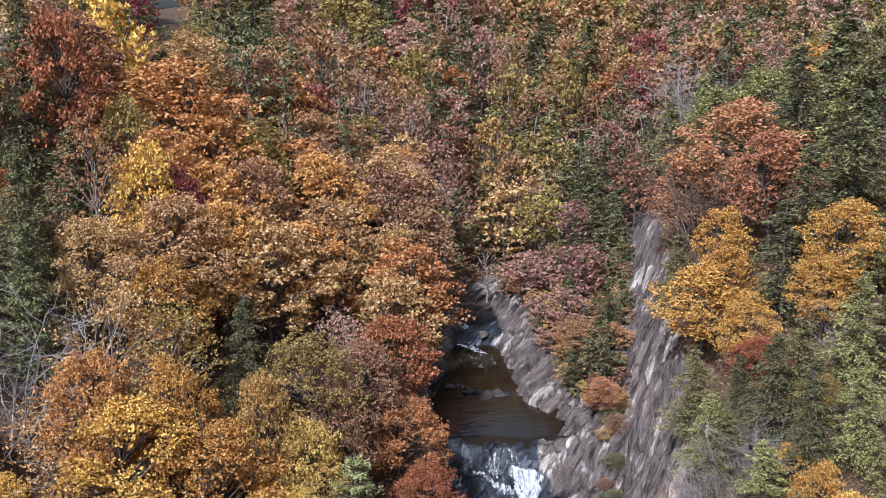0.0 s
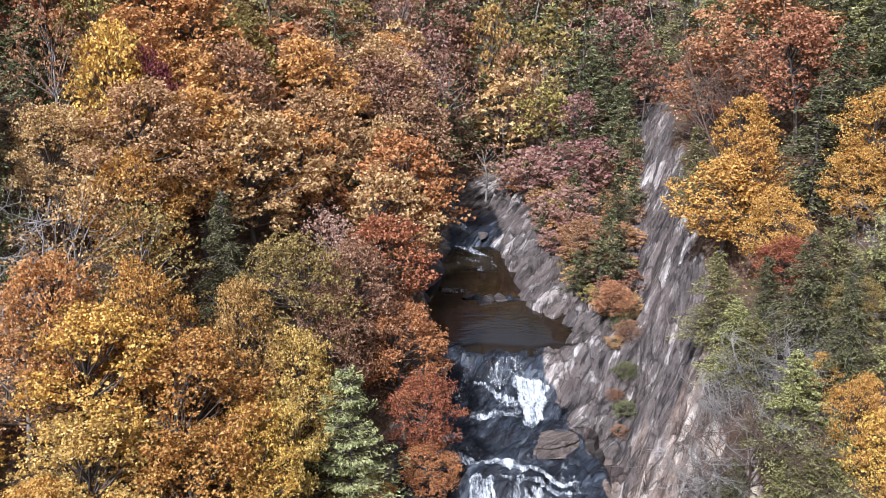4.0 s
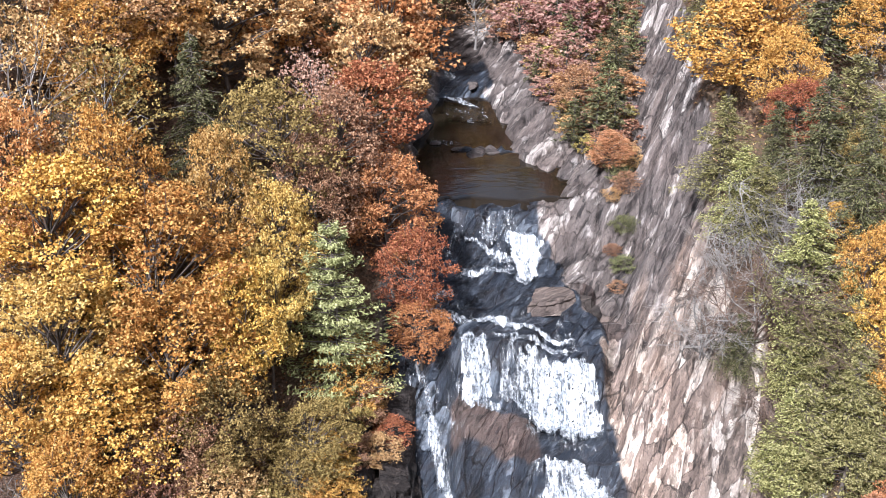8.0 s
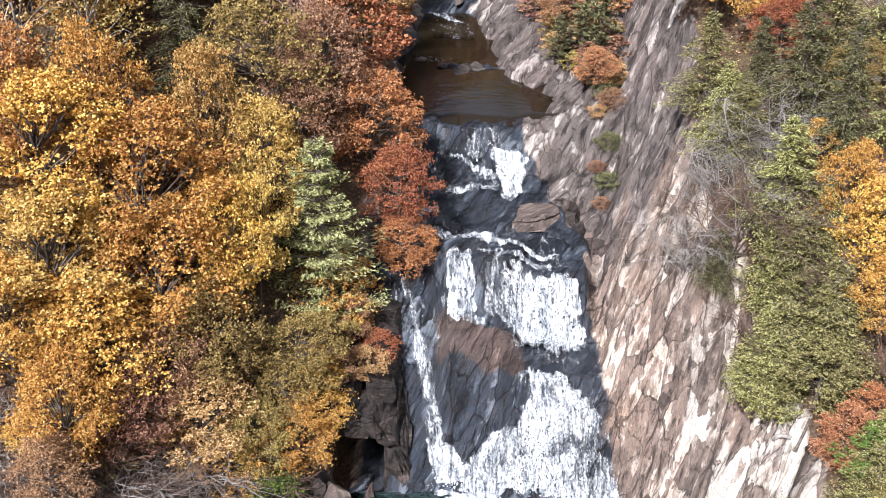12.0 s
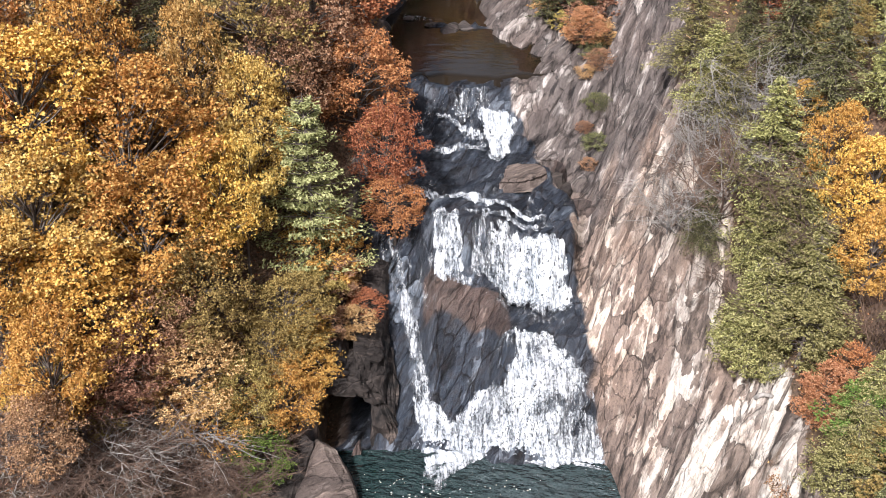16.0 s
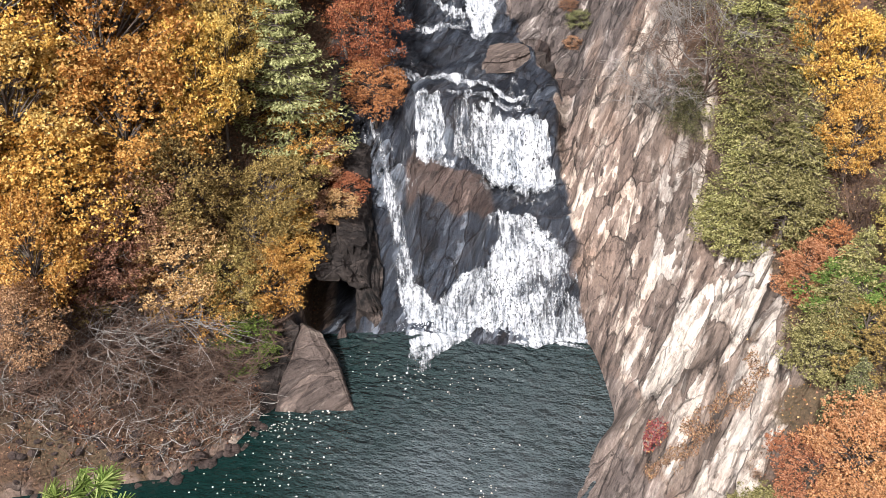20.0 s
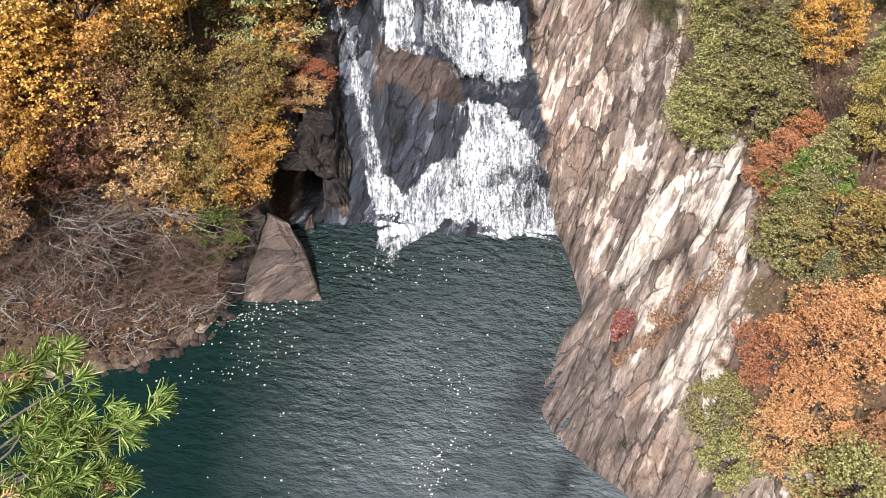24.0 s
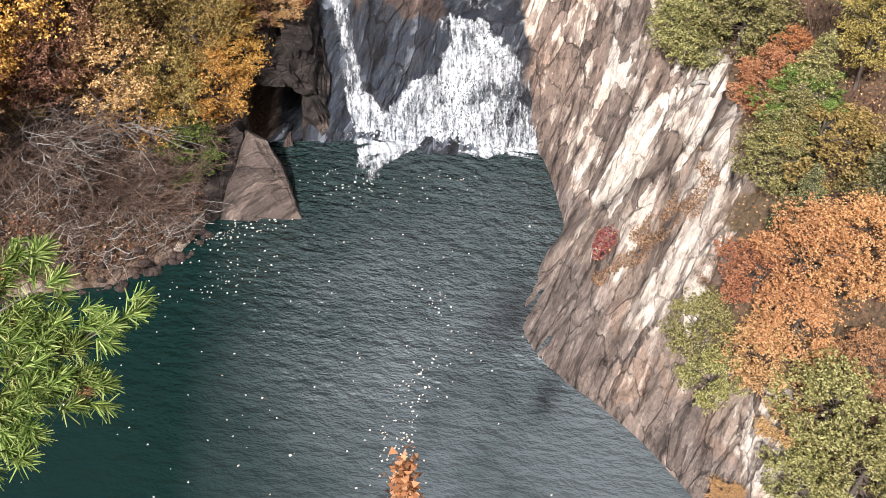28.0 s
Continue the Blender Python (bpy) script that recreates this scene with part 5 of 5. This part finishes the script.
plant("bush", "salmon", 20.3, 40.9, 3.6, 0.92, 0, 3.9)
plant("bush", "rust", 21.9, 42.4, 3.2, 0.77, 1, 5.6)
plant("hemlock", "moss", 20.0, 37.0, 5.0, 0.80, 0, 1.0)
plant("hemlock", "moss", 21.2, 38.4, 6.0, 0.63, 1, 2.7)
plant("broadleaf", "golden", -7.4, 50.7, 5.0, 0.82, 0, 4.4)
plant("broadleaf", "olive", -8.9, 50.2, 6.0, 0.73, 1, 6.1)
plant("broadleaf", "olive", -10.4, 47.8, 6.0, 0.72, 0, 1.5)
plant("broadleaf", "tan", -6.6, 57.1, 6.0, 0.62, 1, 3.2)
plant("bush", "green", 21.0, 38.3, 3.8, 1.12, 0, 4.9)
plant("bush", "moss", 19.4, 36.2, 3.6, 1.00, 1, 0.3)
plant("bush", "olive", 21.9, 35.1, 4.0, 1.24, 0, 2.0)
plant("bush", "salmon", 20.1, 41.6, 2.6, 1.04, 1, 3.7)
plant("broadleaf", "salmon", 19.4, 30.4, 5.5, 0.85, 0, 5.4)
plant("bush", "salmon", 17.8, 31.3, 3.4, 1.10, 1, 0.8)
plant("broadleaf", "salmon", 21.1, 29.8, 6.0, 0.77, 0, 2.5)
plant("bush", "moss", 15.5, 30.1, 3.6, 0.96, 1, 4.2)
plant("bush", "moss", 15.8, 28.3, 3.2, 0.99, 0, 5.9)
plant("bush", "tan", 17.8, 28.0, 3.0, 1.31, 1, 1.3)
plant("bush", "salmon", 19.1, 28.6, 3.4, 1.23, 0, 3.0)
plant("bush", "moss", 19.6, 25.0, 4.0, 1.21, 1, 4.7)
plant("bush", "moss", 20.3, 22.1, 4.0, 1.19, 0, 0.1)
plant("bush", "moss", 18.2, 22.6, 3.2, 1.11, 1, 1.8)
plant("bush", "tan", 16.1, 23.8, 1.2, 1.60, 0, 3.5)
plant("bush", "tan", 18.3, 25.2, 1.8, 1.44, 1, 5.2)
plant("bush", "tan", 21.3, 26.5, 3.0, 1.03, 0, 0.6)
plant("bare", "tan", 17.0, 52.7, 4.5, 1.10, 1, 2.3)
plant("bare", "tan", 19.0, 52.5, 4.5, 1.09, 1, 4.0)
plant("bare", "tan", 18.5, 49.0, 3.5, 1.22, 1, 5.7)
plant("bare", "tan", 22.0, 50.3, 4.5, 1.03, 1, 1.1)
plant("bare", "tan", 15.0, 54.3, 4.0, 1.01, 0, 2.8)

rt = random.Random(11)
standing = [(o.location.x, o.location.y) for o in scene.objects if o.parent is None and o.name.split(".")[0] in ("tree", "shrub", "hemlock", "pine_tree", "bare_shrub")]


def woods(x0, x1, y0, y1, step, palette, tall, keep, far, group, beyond=9e9, heap=None):
    """Fill a stretch of the plan with trees on a shaken grid, clear of those that stand."""
    kinds = [p for p in palette for _ in range(p[2])]
    y = y0
    while y < y1:
        x = x0
        while x < x1:
            px_, py_ = x + rt.uniform(-0.42, 0.42) * step, y + rt.uniform(-0.42, 0.42) * step
            kind, colour, _ = rt.choice(kinds)
            h, turn, v = rt.uniform(*tall), rt.uniform(0, 6.28), rt.randint(0, 1)
            x += step
            if not keep(px_, py_) or any((px_ - a) ** 2 + (py_ - b) ** 2 < (0.62 * step) ** 2 for a, b in standing):
                continue
            standing.append((px_, py_))
            if py_ > 190:
                h *= 1.4
            if py_ > beyond:
                heap.append((kind, colour, px_, py_, h, rt.uniform(0.55, 0.75), v, turn))
                continue
            plant(kind, colour, px_, py_, h * (0.45 if kind == "bush" else 1), (rt.uniform(0.55, 0.75) if kind != "bush" else 1.1), v, turn, far, "", group)
        y += step


def off_left(x, y, d):
    return float(left_edge(y)) - x > d


def off_right(x, y, d):
    xr = float(right_edge(y))
    xb = max(xr, float(np.interp(y, [56, 62, 70, 78, 85, 92, 110, 122, 150], [9.8, 11.2, 13.2, 14.2, 15.5, 17.0, 19.4, 23.2, 34])))
    w = float(np.interp(y, [20, 24, 30, 33.5, 37, 42, 48, 53, 59, 77, 100, 122, 150], [4, 4, 4.8, 6.2, 9, 8.5, 7.0, 7.5, 6, 4.4, 3.2, 2.2, 1]))
    return x - xb - w > d


LEFT = [("broadleaf", "tan", 4), ("broadleaf", "orange", 4), ("broadleaf", "brown", 4), ("broadleaf", "olive", 3), ("hemlock", "hemlock", 1), ("sparse", "pink", 2), ("sparse", "tan", 3)]
GOLD = [("broadleaf", "golden", 5), ("broadleaf", "yellow", 4), ("broadleaf", "orange", 2), ("broadleaf", "olive", 2), ("broadleaf", "tan", 2)]
RIGHT = [("hemlock", "hemlock", 5), ("hemlock", "moss", 8), ("broadleaf", "moss", 2), ("bare", "tan", 3), ("broadleaf", "olive", 2), ("broadleaf", "orange", 1), ("bush", "tan", 1)]
FAR = [("sparse", "pink", 3), ("broadleaf", "tan", 3), ("broadleaf", "brown", 2), ("pine", "hemlock", 8), ("hemlock", "hemlock", 8), ("broadleaf", "olive", 4), ("broadleaf", "orange", 1),
       ("broadleaf", "crimson", 1), ("sparse", "tan", 4), ("sparse", "brown", 2), ("broadleaf", "pink", 2)]
for kind, colour, x, y, z, h, v in (("bush", "brown", -5.9, 52.6, 6.9, 2.4, 0), ("bush", "tan", -4.4, 53.4, 6.5, 2.2, 1), ("bush", "golden", -7.3, 52.2, 7.0, 3.0, 0), ("bush", "rust", -3.6, 55.2, 6.6, 2.2, 1),
                                    ("bush", "brown", -5.2, 56.0, 7.8, 3.0, 1), ("bush", "olive", -6.8, 54.5, 7.6, 3.2, 0)):
    plant(kind, colour, x, y, h, 1.2, v, x, False, "", "shrubs on the overhang", z)
for x, y, h, c in ((-12.4, 48.4, 2.6, "golden"), (-15.0, 48.0, 3.0, "orange"), (-17.6, 47.4, 3.0, "brown"), (-10.4, 49.2, 2.6, "olive"), (-19.8, 46.6, 3.0, "olive"), (-14.0, 46.8, 1.8, "golden"), (-21.5, 45.0, 2.6, "golden"), (-17.8, 45.2, 2.4, "olive"), (-20.4, 44.0, 2.2, "brown")):
    plant("bush", c, x, y, h, 1.2, 0, x * 3, False, "", "low shrubs on the left bank")
for x, y, h, c in ((11.9, 66.9, 1.0, "brown"), (12.5, 68.6, 1.4, "hemlock"), (11.9, 69.9, 0.9, "brown"), (12.8, 70.9, 1.3, "hemlock"), (12.2, 72.8, 1.0, "tan"), (13.3, 73.6, 1.6, "brown"), (13.0, 75.2, 1.5, "hemlock"), (13.8, 76.4, 1.9, "tan"), (12.3, 76.6, 1.4, "brown")):
    plant("bush", c, x, y, h, 1.5, 1, x * 5, False, "", "low shrubs at the cliff's foot")
for x, y, h in ((-10.2, 45.2, 2.6), (-12.0, 43.4, 2.2), (-13.6, 42.2, 2.0), (-15.4, 43.0, 2.6), (-11.2, 47.0, 2.8), (-9.6, 47.6, 2.2), (-17.2, 42.4, 2.4), (-13.2, 45.4, 2.6), (-15.8, 46.0, 3.0), (-18.6, 44.6, 2.8), (-10.6, 42.6, 1.5), (-14.8, 40.6, 1.4), (-20.5, 42.5, 2.6)):
    plant("bare", "tan", x, y, h, 1.5, 1, x * 3, False, "", "bare shrubs on the left bank")
woods(-40, -4, 46, 66, 4.6, GOLD, (8, 12), lambda x, y: off_left(x, y, 3.2) and y > 47 - 0.1 * x - 4, False, "golden trees on the left bank")
woods(-52, 0, 64, 122, 5.4, LEFT, (10, 14), lambda x, y: off_left(x, y, 2.6), False, "autumn trees on the left slope")
woods(13, 60, 22, 70, 3.4, RIGHT, (4.5, 7.5), lambda x, y: off_right(x, y, 1.4) and x < 14 + 0.5 * y, False, "trees on the right slope")
woods(18, 64, 70, 125, 5.6, RIGHT, (8, 13), lambda x, y: off_right(x, y, 1.8), False, "trees on the right slope")
woods(14.5, 27, 41, 57, 3.0, [("bare", "tan", 1)], (2.4, 4.6), lambda x, y: off_right(x, y, 0.2), False, "bare shrubs on the right slope")
distant = []
woods(-76, 90, 122, 236, 4.9, FAR, (9, 13.5), lambda x, y: abs(x - 2) < 18 + 0.36 * y and not -0.285 < (x - 0.5) / (y + 10) < -0.245, True, "mixed woods on the far slope", 134, distant)
far_wood(distant, "mixed autumn woods covering the far ridge")
woods(-10, 30, 106, 126, 4.2, FAR, (6, 10), lambda x, y: (x < float(left_edge(y)) - 1 or x > float(right_edge(y)) + 2.0) and not 14 < x - 0.35 * (y - 92) < 20, True, "mixed woods at the river's bend")
BRUSH = [("bush", "pink", 4), ("bush", "tan", 4), ("bush", "salmon", 2), ("hemlock", "hemlock", 2), ("bush", "brown", 2), ("bush", "olive", 2)]


def on_apron(x, y):
    xr = float(right_edge(y))
    xb = float(np.interp(y, [62, 70, 78, 85, 92, 110, 122], [11.2, 13.2, 14.2, 15.5, 17.0, 19.4, 23.2]))
    start = float(np.interp(y, [72, 78, 84, 92, 104, 112], [0.9, 0.55, 0.45, 0.30, 0.28, 0.1]))
    return xr + start * (xb - xr) < x < xb + 0.2


woods(6, 22, 75, 118, 1.5, BRUSH, (3.2, 5.6), on_apron, True, "brush below the cliff")


# ---- undergrowth, driftwood, near boughs, small things ----
def ground_cover(name, seed, n, x0, x1, y0, y1, keep, colours, size, label):
    """Fallen leaves and low growth scattered on the slope."""
    rng = np.random.default_rng(seed)
    holder = tagged(new(name), label, "undergrowth", kind="stuff")
    X, Y = rng.uniform(x0, x1, n), rng.uniform(y0, y1, n)
    ok = keep(X, Y)
    X, Y = X[ok], Y[ok]
    Z = ground(X, Y)[0] + 0.05 + 0.5 * rng.random(len(X)) ** 3
    which = (vnoise(X * 0.4, Y * 0.4, seed) * 1.5 + rng.uniform(0, len(colours), len(X))).astype(int) % len(colours)
    for k, c in enumerate(colours):
        P = np.stack([X, Y, Z], 1)[which == k]
        part("leaf_cover", mesh_of("leaf_cover", *leaf_quads(rng, P, size, 1.5, 0.8), LEAF[c]), holder)


ground_cover("undergrowth", 1, 26000, -34, -6, 38.5, 66, lambda X, Y: left_edge(Y) - X > 0.5, ("mould", "rust", "mould", "mould", "brown"), (0.06, 0.13), "brown fallen leaves and low growth on the left bank")
ground_cover("undergrowth", 2, 42000, 12, 44, 21, 75, lambda X, Y: ground(X, Y)[1] < 0.5, ("tan", "mould", "olive", "brown", "salmon"), (0.05, 0.11), "tan fallen leaves and low growth on the right slope")
ground_cover("undergrowth", 3, 16000, -40, 45, 66, 130, lambda X, Y: ground(X, Y)[1] < 0.5, ("brown", "tan", "olive"), (0.15, 0.34), "brown fallen leaves on the upper slopes")

ground_cover("undergrowth", 4, 16000, -24, -7.5, 37.5, 47, lambda X, Y: (left_edge(Y) - X > 0.4) & (ground(X, Y)[0] > 0.15), ("mould", "mould", "mould", "brown"), (0.05, 0.11), "rusty fallen leaves on the shore of the left bank")
ground_cover("creeper", 5, 1700, 11.8, 13.6, 37.0, 39.4, lambda X, Y: np.hypot(X - 12.7, (Y - 38.2) * 0.8) < 0.55 + 0.3 * vnoise(X * 3, Y * 3, 3), ("crimson", "crimson", "salmon"), (0.06, 0.13), "red-leaved creeper on the bare rock")
ground_cover("dry_grass", 6, 15000, 12.0, 17.6, 34.6, 39.2, lambda X, Y: (np.abs(Y - 36.0 - 0.32 * (X - 12.2)) < 0.9 + 0.6 * vnoise(X * 1.5, Y * 1.5, 4)) & (vnoise(X * 2.2, Y * 2.2, 6) > -0.3), ("mould", "brown", "tan", "mould"), (0.035, 0.085), "dry tan grass and leaves in a cleft of the rock")


def brushwood(seed, n, x0, x1, y0, y1, label, bark=TWIG, thick=1.0):
    rng = np.random.default_rng(seed)
    twigs = []
    X, Y = rng.uniform(x0, x1, n), rng.uniform(y0, y1, n)
    for x, y, z in zip(X, Y, ground(X, Y)[0]):
        if left_edge(y) - x < 0.8:
            continue
        e = np.array([x, y, z]) + np.array([rng.uniform(-1.3, 1.3), rng.uniform(-1.0, 1.0), rng.uniform(0.2, 1.3)])
        P = bend(rng, (x, y, z), e, 0.18, 5)
        twigs.append(tube(P, np.linspace(0.024, 0.010, 5) * thick, 3))
        for _ in range(3):
            c = P[rng.integers(1, 5)]
            twigs.append(tube(bend(rng, c, c + rng.standard_normal(3) * np.array([0.45, 0.45, 0.3]), 0.05, 3), np.linspace(0.014, 0.007, 3) * thick, 3))
    tagged(new("brushwood", mesh_of("brushwood", *joined(twigs), bark)), label, "brushwood", kind="stuff")


brushwood(4, 1500, -25, -7.5, 38, 49.5, "tangle of bare brown twigs on the left bank")
brushwood(6, 820, -25, -8.5, 38.6, 47.5, "tangle of bare pale grey twigs on the left bank", PALE, 1.4)


def log(name, a, b, r, mat, label):
    rng = np.random.default_rng(int(abs(a[0]) * 10))
    P = bend(rng, a, b, 0.08, 7)
    V, F = tube(P, np.linspace(r, r * 0.7, 7), 8)
    caps = [tuple(range(7, -1, -1)), tuple(range(48, 56))]
    me = mesh_of(name, [tuple(v) for v in V], [tuple(f) for f in F] + caps, mat, True)
    return tagged(new(name, me), label, "log")


def at_ground(x, y, up):
    return (x, y, height(x, y) + up)


for a, b, r in (((17.6, 46.6), (19.2, 47.6), 0.11), ((18.2, 45.2), (18.9, 44.6), 0.15), ((18.9, 43.8), (20.0, 45.2), 0.10), ((17.9, 45.6), (18.4, 46.6), 0.09)):
    log("fallen_log", at_ground(*a, r * 0.6), at_ground(*b, r * 0.9), r, BARK if r < 0.12 else PALE, "weathered fallen log on the rocky slope")
log("fallen_log", at_ground(-6.9, 46.2, 0.1), at_ground(-5.6, 44.2, 0.2), 0.09, PALE, "pale driftwood log beside the boulder")


# pine whose boughs reach in close to the viewpoint
def needle_tuft(rng, c, way, n, length):
    way = np.array(way, float) / np.linalg.norm(way)
    d = way * 0.95 + 0.62 * rng.standard_normal((n, 3))
    d /= np.linalg.norm(d, axis=1, keepdims=True)
    d[:, 2] -= 0.15
    L = length * rng.uniform(0.7, 1.1, n)[:, None]
    root = np.array(c) - way * rng.uniform(0, 0.22, n)[:, None]
    side = np.cross(d, rng.standard_normal((n, 3)))
    side /= np.linalg.norm(side, axis=1, keepdims=True)
    w = 0.012
    tip = root + d * L
    V = np.stack([root - side * w, root + side * w, tip + side * w * 0.5, tip - side * w * 0.5], 1).reshape(-1, 3)
    return V, np.arange(4 * n).reshape(-1, 4)


rn = np.random.default_rng(9)
near_pine = tagged(new("pine_tree"), "pine with long fresh green needles reaching over the pool", "tree")
foot = (-6.6, 9.3, height(-6.6, 9.3) - 0.3)
part("trunk", mesh_of("trunk", *tube(bend(rn, foot, (-6.3, 9.9, 32.2), 0.12, 10), np.linspace(0.22, 0.06, 10), 10), BARK, True), near_pine)
TIPS = [(-4.5, 11.1, 32.35), (-4.9, 10.9, 32.3), (-4.3, 10.85, 32.0), (-3.25, 10.6, 31.5), (-3.6, 10.4, 31.45), (-3.7, 9.75, 30.95), (-4.05, 10.1, 31.35), (-4.0, 9.9, 31.0),
        (-4.45, 10.05, 31.5), (-4.6, 9.75, 31.2), (-4.4, 9.6, 31.05), (-4.6, 9.05, 30.75), (-4.9, 8.85, 30.7), (-5.0, 9.5, 31.1), (-5.1, 10.2, 31.7), (-5.2, 8.7, 30.5),
        (-5.0, 10.7, 32.1), (-4.75, 10.45, 31.85), (-4.3, 10.4, 31.6), (-4.8, 10.0, 31.45), (-4.25, 9.75, 31.15), (-4.75, 9.3, 30.95), (-5.3, 9.2, 30.95)]
for k, tip in enumerate(TIPS):
    root = Vector((-6.4 + 0.003 * k, 9.5, tip[2] - 0.7))
    P = bend(rn, root, tip, 0.10, 6)
    bough = part("bough", mesh_of("bough", *tube(P, np.linspace(0.035, 0.010, 6), 5), BARK, True), near_pine)
    way = Vector(tip) - Vector(P[3])
    tufts = [needle_tuft(rn, tip, way, 110, 0.30)]
    for j in range(4):
        c = np.array(tip) + rn.standard_normal(3) * np.array([0.20, 0.20, 0.08]) - np.array(way.normalized()) * (0.10 + 0.09 * j)
        tufts.append(needle_tuft(rn, c, way + Vector(rn.standard_normal(3) * 0.5), 60, 0.29))
    tagged(part("needle_tuft", mesh_of("needle_tuft", *joined(tufts), LEAF["bright_pine"]), bough), kind="stuff")
    if k % 4 == 1:
        part("dead_tuft", mesh_of("dead_tuft", *needle_tuft(rn, np.array(tip) - np.array(way.normalized()) * 0.3, way, 50, 0.25), LEAF["tan"]), bough, "withered brown needles")

# slender tree below the viewpoint whose top just shows
sap = tagged(new("sapling"), "slender sapling with orange leaves at its top", "tree")
sf = (1.0, 15.0, height(1.0, 15.0) - 0.2)
part("trunk", mesh_of("trunk", *tube(bend(rn, sf, (0.93, 14.6, 21.0), 0.1, 8), np.linspace(0.09, 0.012, 8), 6), BARK, True), sap)
Q = np.stack([0.92 + 0.17 * rn.standard_normal(420), 14.2 + 0.3 * rn.standard_normal(420), 21.1 - 2.6 * rn.random(420) ** 1.2], 1)
part("crown", mesh_of("crown", *leaf_quads(rn, Q, (0.09, 0.18)), LEAF["salmon"]), sap)

# pale leaves and flecks of foam drifting on the pool
rf = np.random.default_rng(12)
trail = []
for n, line, spread in ((70, [(2.5, 40), (4.2, 36.5), (3.6, 33), (2.2, 30), (1.6, 27)], (0.55, 0.8)), (95, [(3.4, 33), (2.0, 29.5), (0.8, 27.5), (2.4, 25.5)], (0.7, 0.9)),
                        (90, [(-9.0, 41.5), (-7.4, 42.6), (-4.6, 43.4)], (0.8, 0.5)), (70, [(-11, 38), (-8, 39), (-6, 41)], (1.4, 1.0)), (110, [(-12, 30), (0, 33), (6, 40)], (4, 4)),
                        (70, [(-3.0, 47), (0, 46), (6, 46.5)], (1.2, 0.8))):
    line = np.array(line, float)
    t = rf.random(n) * (len(line) - 1)
    i = np.minimum(t.astype(int), len(line) - 2)
    P = line[i] + (line[i + 1] - line[i]) * (t - i)[:, None] + rf.standard_normal((n, 2)) * np.array(spread)
    trail.append(flecks(rf, np.stack([P[:, 0], P[:, 1], np.full(n, 0.05)], 1), (0.04, 0.095), 0.1))
tagged(new("floating_leaves", mesh_of("floating_leaves", *joined(trail), LEAF["pale"])), "pale fallen leaves drifting on the green pool", "leaves", kind="stuff")


# riffles and a low bar of rock in the upper river
riffle = tagged(new("riffle"), "white riffle between the upper river pools", "rapids", kind="stuff")
white_water("foam", [
    lace(31, [(-0.4, 100.4), (1.4, 100.0)], [(1.6, 97.4), (3.4, 96.2)], 24, 40, even(0.66), (1.4, 0.6), 0.06, 0.05, 15.5),
    lace(32, [(0.0, 98.0), (3.6, 97.0)], [(0.4, 92.0), (4.2, 91.5)], 50, 60, even(0.30), (1.2, 1.0), 0.05, 0.03, 15.5),
    lace(33, [(-1.6, 88.0), (2.4, 86.4)], [(-1.8, 86.4), (2.2, 85.0)], 50, 20, even(0.30), (1.2, 1.0), 0.05, 0.03, 15.5),
    lace(34, [(-0.4, 105.0), (1.4, 104.4)], [(-0.2, 102.6), (1.2, 102.2)], 20, 24, even(0.45), (1.2, 1.0), 0.12, 0.05)], riffle)
for bx, by, sz in ((2.6, 84.0, (1.5, 0.8, 0.4)), (3.9, 84.4, (1.2, 0.7, 0.5)), (1.2, 84.9, (0.8, 0.5, 0.3)), (-0.8, 86.4, (0.7, 0.4, 0.3)), (0.2, 100.6, (0.5, 0.4, 0.4)), (-1.6, 75.0, (0.5, 0.4, 0.4)),
                   (2.8, 101.4, (1.6, 0.6, 0.35)), (1.6, 105.8, (1.4, 0.7, 0.5))):
    ob = new("boulder", boulder_mesh("boulder", int(bx * 10) + 140, sz, GREY_ROCK))
    ob.matrix_basis = pose(bx, by, 15.5 if by < 101 else height(bx, by), 0, 0, bx * 30)
    tagged(ob, "low grey rock in the upper river", "boulder", "rocks in the upper river")
